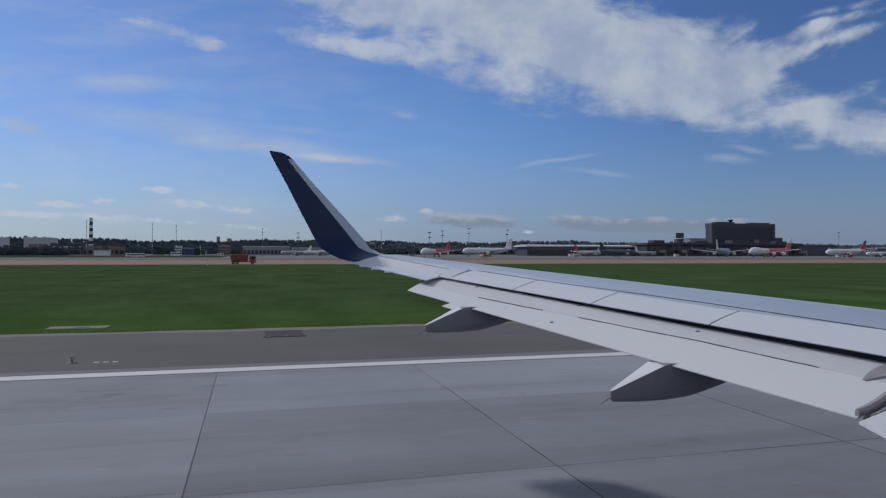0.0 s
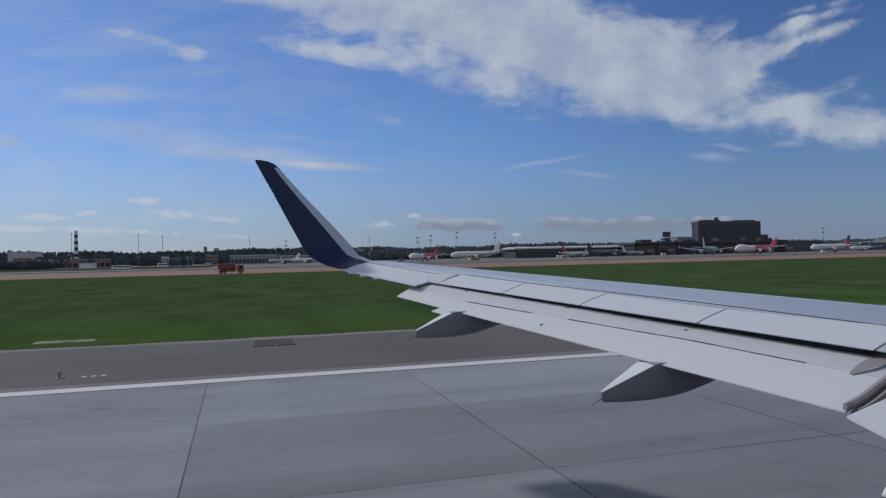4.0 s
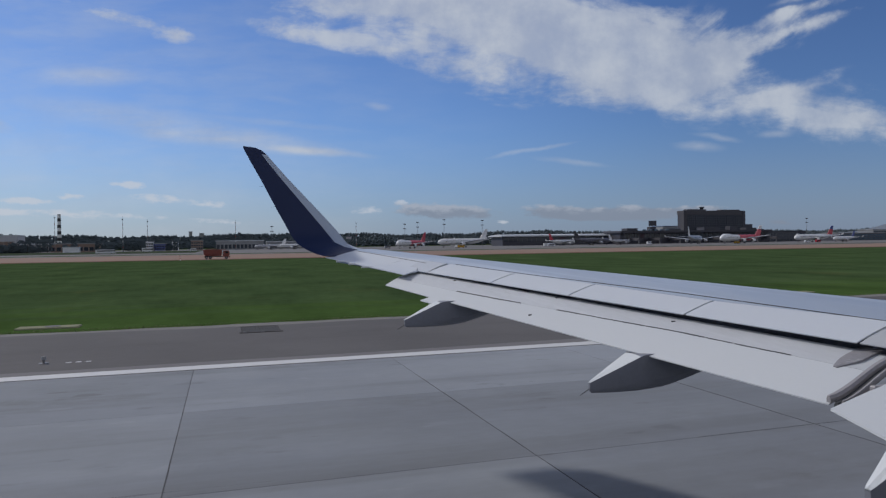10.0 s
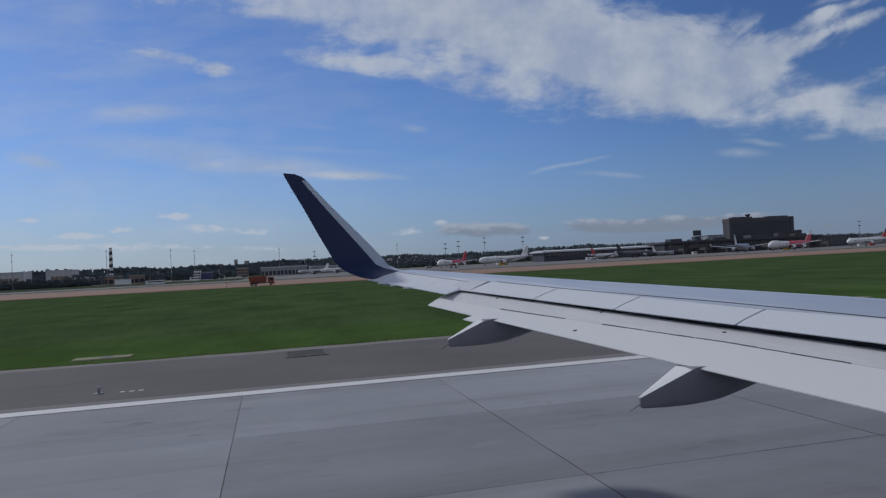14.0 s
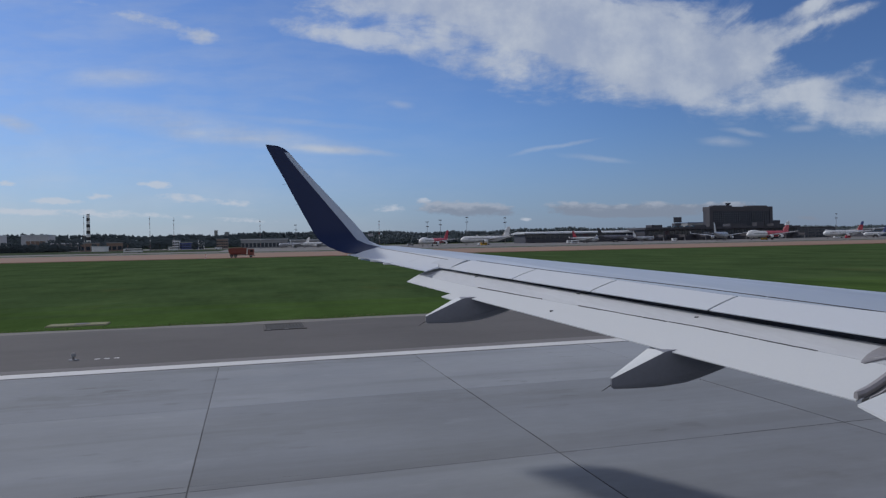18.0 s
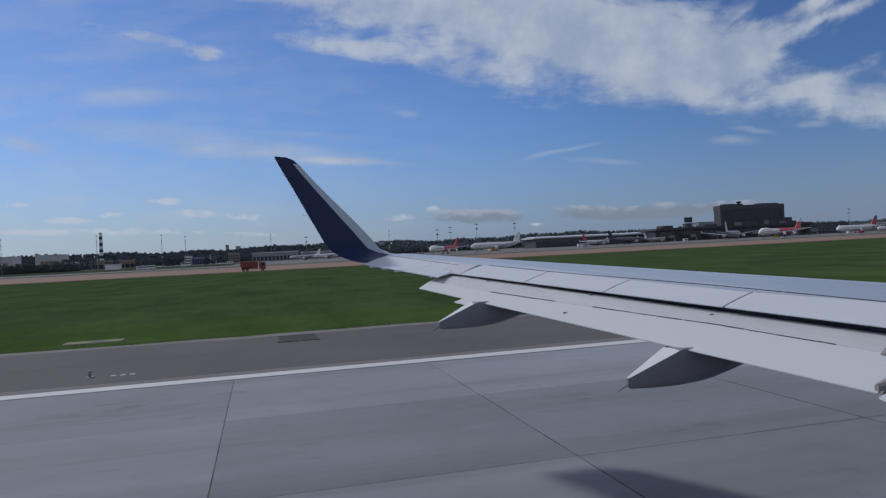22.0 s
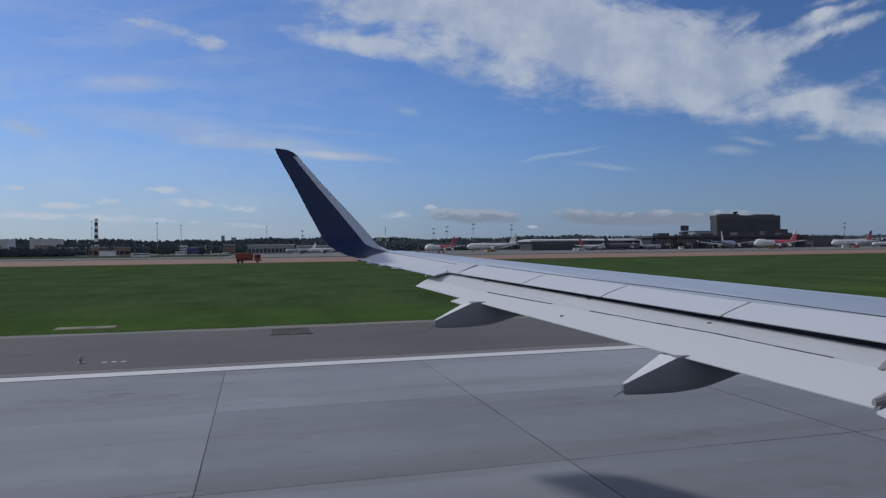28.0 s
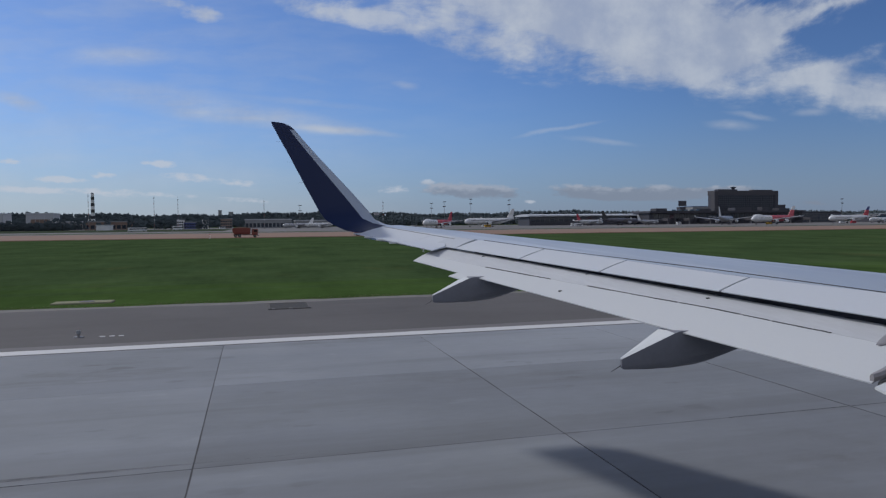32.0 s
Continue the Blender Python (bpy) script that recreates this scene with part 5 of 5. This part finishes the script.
def tree(x, y, h):
    """A broad-leaved tree: tapered trunk, limbs and a crown of many small clumps."""
    a = thing("tree", "dark bushy tree standing before low buildings", "tree", (x, y, -0.05), 0, "trees before the works")
    trunk = part("trunk", tube((0, 0, 0), (0.2, 0, h * 0.7), 0.28, 0.08, 7), BARK, a)
    for k in range(5):
        q = 6.28 * k / 5 + rng.uniform(-0.4, 0.4)
        z = h * rng.uniform(0.25, 0.5)
        part("limb", tube((0.1, 0, z), (h * 0.22 * math.cos(q), h * 0.22 * math.sin(q), z + h * 0.22), 0.1, 0.03, 5), BARK, trunk)
    verts, faces = [], []
    for c in range(110):
        f, q = rng.uniform(0.08, 1.0), rng.uniform(0, 6.28)
        d = 0.40 * h * math.sqrt(max(0.04, 1 - (1.7 * abs(f - 0.5)) ** 2)) * math.sqrt(rng.uniform(0.05, 1))
        cx, cy, cz, s, n = d * math.cos(q), d * math.sin(q), h * f, rng.uniform(0.6, 1.4), len(verts)
        for dx, dy, dz in ((1, 0, 0), (-0.5, 0.87, 0.1), (-0.5, -0.87, -0.1), (0, 0, 0.9), (0, 0, -0.7)):
            verts.append((cx + s * dx * rng.uniform(0.6, 1.4), cy + s * dy * rng.uniform(0.6, 1.4), max(0.2, cz + s * dz * rng.uniform(0.6, 1.4))))
        faces += [tuple(n + i for i in t) for t in ((0, 1, 3), (1, 2, 3), (2, 0, 3), (1, 0, 4), (2, 1, 4), (0, 2, 4))]
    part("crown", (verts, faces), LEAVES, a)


for x, h in ((-278, 12.0), (-271, 10.0), (-264, 11.0), (-229, 8.0), (-222, 9.0), (-163, 8.0), (-155, 10.0), (-60, 9.0), (-52, 11.0), (-257, 9.0), (-250, 10.5), (-243, 11.0), (-236, 10.0), (-213, 11.0), (-206, 13.0), (-199, 12.0), (-187, 12.5), (-180, 13.5), (-131, 12.0), (-125, 9.0), (-102, 12.0), (-96, 13.0), (-89, 12.0)):
    tree(x, 826 + 4 * math.sin(x), h)

# ---- things along the runway ----


def edge_light(x, y):
    a = thing("runway_light", "small grey runway edge light on a short stem", "runway light", (x, y, -0.012), 0, "runway edge lights")
    part("plate", tube((0, 0, -0.02), (0, 0, 0.03), 0.2, 0.18, 12), STEEL, a)
    part("stem", tube((0, 0, 0.03), (0, 0, 0.16), 0.05, 0.05, 8), STEEL, a)
    part("head", tube((0, 0, 0.16), (0, 0, 0.29), 0.11, 0.07, 12), FACADE_GREY, a)


for k in range(-8, 22):
    edge_light(60.0 * k - 7.0, 31.2)
    for w in range(3):
        mark = part("light_mark", block(60.0 * k - 6.2 + 0.36 * w, 31.05, -0.05, 60.0 * k - 6.0 + 0.36 * w, 31.22, 0.0, 0.01), MARKING, None)
        tagged(mark, "small white paint mark beside a runway light", "marking", "paint marks beside lights", "structure")


def grate(x, y, wide=2.0, deep=2.5):
    """Iron bars over a sunken drain, two corners of its concrete rim broken pale."""
    a = thing("drain_grate", "dark iron drain grate with a chipped pale rim set in asphalt", "drain", (x, y, -0.012), 0, "drain grates in the shoulder")
    for s in (-1, 1):
        part("rim", block(-wide / 2 - 0.12, s * (deep / 2 + 0.06) - 0.06, -0.1, wide / 2 + 0.12, s * (deep / 2 + 0.06) + 0.06, 0.045, 0.015), ASPHALT, a)
        part("rim", block(s * (wide / 2 + 0.06) - 0.06, -deep / 2, -0.1, s * (wide / 2 + 0.06) + 0.06, deep / 2, 0.045, 0.015), ASPHALT, a)
    # dark slab just under the bars, painted as the shade down in the drain
    part("pit", box(-wide / 2, -deep / 2, -0.1, wide / 2, deep / 2, 0.018), RUBBER, a)
    for k in range(11):
        px = -wide / 2 + wide * (k + 0.5) / 11
        part("bar", box(px - 0.045, -deep / 2, 0.020, px + 0.045, deep / 2, 0.042), RUBBER, a)
    for px, long in ((-0.86, 0.20), (0.05, 0.22)):
        part("chipped_corner", block(px - long / 2, -deep / 2 - 0.22, -0.05, px + long / 2, -deep / 2 - 0.02, 0.070, 0.03), MARGIN, a, "pale broken concrete edge")


for x in (1.75, -58, 62, -120, 122, -210, 240):
    grate(x, 39.35)


def pad(x, y, long, wide):
    a = thing("concrete_pad", "worn mossy concrete pad sunk in grass", "slab", (x, y, 0), 0, "concrete pads in the grass")
    part("slab", block(-long / 2, -wide / 2, -0.2, long / 2, wide / 2, 0.03, 0.05), MOSSY, a)
    part("cover", tube((0.2, 0, -0.02), (0.2, 0, 0.05), 0.45, 0.42, 14), MARGIN, a)


for x, y, long, wide in ((-9.9, 45.5, 3.3, 1.3), (46, 47.5, 3.6, 1.2), (-62, 46.5, 3.2, 1.2), (88, 52, 3.0, 1.2), (-150, 48, 3, 1.2)):
    pad(x, y, long, wide)


def board(x, y, wide, high, turn=0.0, label="plain yellow airfield guidance board on short legs"):
    a = thing("guidance_sign", label, "sign", (x, y, -0.06), turn, "yellow guidance boards")
    part("panel", block(-wide / 2, -0.12, 0.35, wide / 2, 0.12, 0.35 + high, 0.03), YELLOW, a)
    for s in (-0.4, 0, 0.4):
        part("leg", tube((s * wide, 0, 0), (s * wide, 0, 0.4), 0.05, 0.05, 6), STEEL, a)


for x, y, wide, high in ((-291, 62, 2.4, 0.7), (-288, 58, 1.3, 0.7), (-286, 84, 3.2, 0.8), (640, 60, 1.0, 0.9), (655, 96, 2.8, 0.8)):
    board(x, y, wide, high)


def stake(x, y):
    a = thing("marker_post", "red and white banded marker post in the grass", "post", (x, y, -0.06), 0, "banded marker posts")
    for k in range(4):
        part("band", tube((0, 0, 0.4 * k), (0, 0, 0.4 * k + 0.4), 0.09, 0.09, 8), RED if k % 2 else WHITE, a)


for x, y in ((26, 108), (40, 180), (-14.5, 247), (640, 130), (660, 128), (690, 150)):
    stake(x, y)


def heap(x, y, long, wide, high, seed):
    """A tipped heap of dug earth with an uneven ridge."""
    verts, faces, n, m = [], [], 44, 20
    for i in range(n + 1):
        for j in range(m + 1):
            u, v = 2 * i / n - 1, 2 * j / m - 1
            px, py = u * long / 2, v * wide / 2
            k = max(0.0, 1 - abs(v) ** 1.4) * max(0.0, 1 - abs(u) ** 3)
            r = noise.fractal((px * 0.14 + seed, py * 0.14, seed), 0.8, 2.1, 5)
            verts.append((px, py, -0.15 + high * k * (0.72 + 0.55 * r)))
    for i in range(n):
        for j in range(m):
            a = i * (m + 1) + j
            faces.append((a, a + m + 1, a + m + 2, a + 1))
    ob = part("earth_heap", (verts, faces), SPOIL, None, "", False)
    ob.location = (x, y, 0)
    return tagged(ob, "red-brown heap of dug earth", "earth heap", "heaps of dug earth")


for k, (x, y, long, wide, high) in enumerate(((-285, 128, 26, 14, 3.8), (-268, 136, 38, 16, 4.4), (-240, 140, 22, 12, 2.4), (688, 165, 44, 18, 4.2), (648, 170, 20, 12, 3.4), (728, 172, 26, 14, 3.0))):
    heap(x, y, long, wide, high, k * 3.7)


def barrier(x, y, turn):
    a = thing("road_barrier", "red and white striped plastic barrier", "barrier", (x, y, -0.01), turn, "striped barriers across the taxiway")
    part("body", loft([[(px, -0.35, 0), (px, 0.35, 0), (px, 0.14, 0.5), (px, 0.12, 0.85), (px, -0.12, 0.85), (px, -0.14, 0.5)] for px in (-1.4, -1.35, 1.35, 1.4)]), WHITE, a)
    for k in range(5):
        part("stripe", loft([[(-1.2 + 0.55 * k + s, -0.37, 0.04), (-1.2 + 0.55 * k + s + 0.25, -0.37, 0.04), (-1.2 + 0.55 * k + s + 0.25, -0.16, 0.82), (-1.2 + 0.55 * k + s, -0.16, 0.82)] for s in (0, 0.004)]), RED, a)


for k in range(9):
    barrier(-330 + 4.6 * k, 110 - 0.5 * k, -4)
for k in range(8):
    barrier(690 + 4.8 * k, 120, 2)
link = strip("taxiway", "grey concrete entry taxiway", "taxiway", -345, 26, -303, 400, -0.008, APRON)
link_2 = strip("taxiway", "grey concrete exit taxiway", "taxiway", 690, 26, 735, 400, -0.008, APRON)
guide = part("lead_off_line", loft([[(600 + 2.2 * k, 1.0 + 0.011 * k * k, 0.005), (600.25 + 2.2 * k, 0.85 + 0.011 * k * k, 0.005), (600.25 + 2.2 * k, 0.85 + 0.011 * k * k, -0.02), (600 + 2.2 * k, 1.0 + 0.011 * k * k, -0.02)] for k in range(61)]), YELLOW_LINE, None)
tagged(guide, "worn yellow taxi guide line", "marking", kind="structure")

# ---- runway markings ----
edge_line = part("edge_line", box(-262, 27.45, -0.05, FIELD_X1, 28.32, 0.004), MARKING, None)
tagged(edge_line, "white painted runway edge line", "marking", kind="structure")
edge_line_2 = part("edge_line", box(-262, -31.9, -0.05, FIELD_X1, -31.0, 0.004), MARKING, None)
tagged(edge_line_2, "white painted runway edge line", "marking", kind="structure")
for k in range(8):
    for side in (1, -1):
        bar = part("threshold_bar", box(-285, -1.7 + side * (3.4 + 3.4 * k) - 0.9, -0.02, -255, -1.7 + side * (3.4 + 3.4 * k) + 0.9, 0.006), MARKING, None)
        tagged(bar, "white painted threshold bar", "marking", "threshold bars", "structure")
for k in range(26):
    dash = part("centre_dash", box(-200 + 60 * k, -2.15, -0.02, -170 + 60 * k, -1.25, 0.006), MARKING, None)
    tagged(dash, "white painted centre line dash", "marking", "centre line dashes", "structure")

# ---- tyre marks ----


def tyre_mark(x0, x1, y, wide, drift, film):
    rows = []
    n = 40
    for k in range(n + 1):
        t = k / n
        x = x0 + (x1 - x0) * t
        e = wide * 0.5 * min(1.0, 6 * t + 0.05, 6 * (1 - t) + 0.05) * (1 + 0.25 * noise.noise((x * 0.3, y, 1.0)))
        c = y + drift * t + 0.10 * noise.noise((x * 0.05, y, 4.0))
        rows.append([(x, c - e, 0.0035), (x, c + e, 0.0035), (x, c + e, 0.005), (x, c - e, 0.005)])
    ob = part("tyre_mark", loft(rows), film, None)
    return tagged(ob, "long dark tyre rubber streak on the concrete", "tyre mark", "tyre marks on the runway", "structure")


for x0, x1, y, wide, drift, film in ((16, 120, 9.9, 0.30, 0.4, RUBBED), (-70, 2, 14.4, 0.26, -0.5, RUBBED_FAINT), (24, 110, 5.0, 0.36, -0.3, RUBBED)):
    tyre_mark(x0, x1, y, wide, drift, film)

# ---- grass blades along the edge ----
n_tufts = 9000
gx = rng.uniform(-60, 90, n_tufts)
gy = SHOULDER_EDGE + 1.25 + 1.6 * rng.random(n_tufts) ** 1.5
gh = rng.uniform(0.015, 0.04, n_tufts) * (1 + 0.6 * np.sin(gx * 0.31) * np.sin(gy * 0.43))
ga = rng.uniform(0, 6.28, n_tufts)
gw = rng.uniform(0.03, 0.08, n_tufts)
lean = rng.uniform(-0.06, 0.06, (n_tufts, 2))
tri = np.empty((n_tufts, 3, 3))
tri[:, 0] = np.stack([gx - gw * np.cos(ga), gy - gw * np.sin(ga), np.full(n_tufts, -0.07)], -1)
tri[:, 1] = np.stack([gx + gw * np.cos(ga), gy + gw * np.sin(ga), np.full(n_tufts, -0.07)], -1)
tri[:, 2] = np.stack([gx + lean[:, 0], gy + lean[:, 1], -0.06 + np.maximum(gh, 0.03)], -1)
blades = part("grass_blades", (tri.reshape(-1, 3).tolist(), [(3 * k, 3 * k + 1, 3 * k + 2) for k in range(n_tufts)]), BLADES, None)
tagged(blades, "short green grass blades along the shoulder", "grass", kind="stuff")

# ---- runway slabs ----
runway = part("runway", box(FIELD_X0, -34.4, -0.5, FIELD_X1, 27.36, -0.008), JOINT, None)
tagged(runway, "grey concrete slab runway with dark joints", "runway", kind="structure")
SLAB_X, SLAB_Y, GAP = 7.5, 6.85, 0.010
TIGHT = 0.004


def slab_mesh(low, high, paint=CONCRETE):
    """One slab; the gaps to its neighbours across the runway."""
    return mesh_of("slab", *block(GAP, low, -0.3, SLAB_X - GAP, SLAB_Y - high, 0.0, 0.003), paint)


rows_of = [slab_mesh(TIGHT, GAP, CONCRETE_EDGE), slab_mesh(GAP, TIGHT)] + [slab_mesh(GAP, GAP)] * 7
near_x0 = -61.2
for i in range(22):
    for j in range(9):
        ob = part("slab", rows_of[j], None, runway)
        ob.location = (near_x0 + SLAB_X * i, 27.3 - SLAB_Y * (j + 1), noise.noise((i * 1.7, j * 2.3, 0)) * 0.003)
verts, faces = [], []
for x0, x1 in ((near_x0 - SLAB_X * 85, near_x0), (near_x0 + 22 * SLAB_X, near_x0 + 22 * SLAB_X + SLAB_X * 238)):
    for i in range(round((x1 - x0) / SLAB_X)):
        for j in range(9):
            a, b = x0 + SLAB_X * i + GAP, 27.3 - SLAB_Y * (j + 1) + GAP
            k = len(verts)
            v, f = box(a, b, -0.3, a + SLAB_X - 2 * GAP, b + SLAB_Y - 2 * GAP, 0.0)
            verts += v
            faces += [tuple(q + k for q in face) for face in f[1:]]
far_slabs = part("slab", (verts, faces), CONCRETE, runway)
tagged(far_slabs, "joined far concrete slabs", kind="stuff")

# ---- tar poured into some of the joints ----


def joint_seal(a, b, wide, seed):
    """A hand-poured line of tar from a to b, uneven in width."""
    n, rows = 70, []
    run = Vector((b[0] - a[0], b[1] - a[1], 0))
    side = Vector((-run.y, run.x, 0)).normalized()
    for k in range(n + 1):
        t = k / n
        c = Vector((a[0], a[1], 0)) + run * t + side * (0.018 * noise.noise((t * run.length * 0.9, seed, 0.0)))
        e = wide * (0.55 + 0.55 * abs(noise.noise((t * run.length * 2.3, seed, 5.0)))) * min(1.0, 12 * t + 0.15, 12 * (1 - t) + 0.15)
        rows.append([tuple(c - side * e + Vector((0, 0, -0.01))), tuple(c + side * e + Vector((0, 0, -0.01))), tuple(c + side * e + Vector((0, 0, 0.004))), tuple(c - side * e + Vector((0, 0, 0.004)))])
    part("joint_seal", loft(rows), JOINT, runway, "poured black tar seal")


for k, (y0, y1, wide) in ((5, (6.8, 25.0, 0.012)), (6, (-6.0, 20.5, 0.014)), (7, (7.0, 25.8, 0.011)), (8, (-6.0, 18.0, 0.016)), (9, (6.9, 24.1, 0.012)), (10, (-6.0, 19.4, 0.020)), (11, (13.8, 25.0, 0.011)), (12, (0.0, 19.4, 0.014))):
    x = near_x0 + SLAB_X * k
    joint_seal((x, y0), (x, y1), wide, k * 1.7)
for row, x0, x1, wide in ((2, -31.0, -4.0, 0.010), (2, 10.4, 44.0, 0.012), (3, -23.0, 14.0, 0.014)):
    joint_seal((x0, 27.3 - SLAB_Y * row), (x1, 27.3 - SLAB_Y * row), wide, 20.0 + x0)
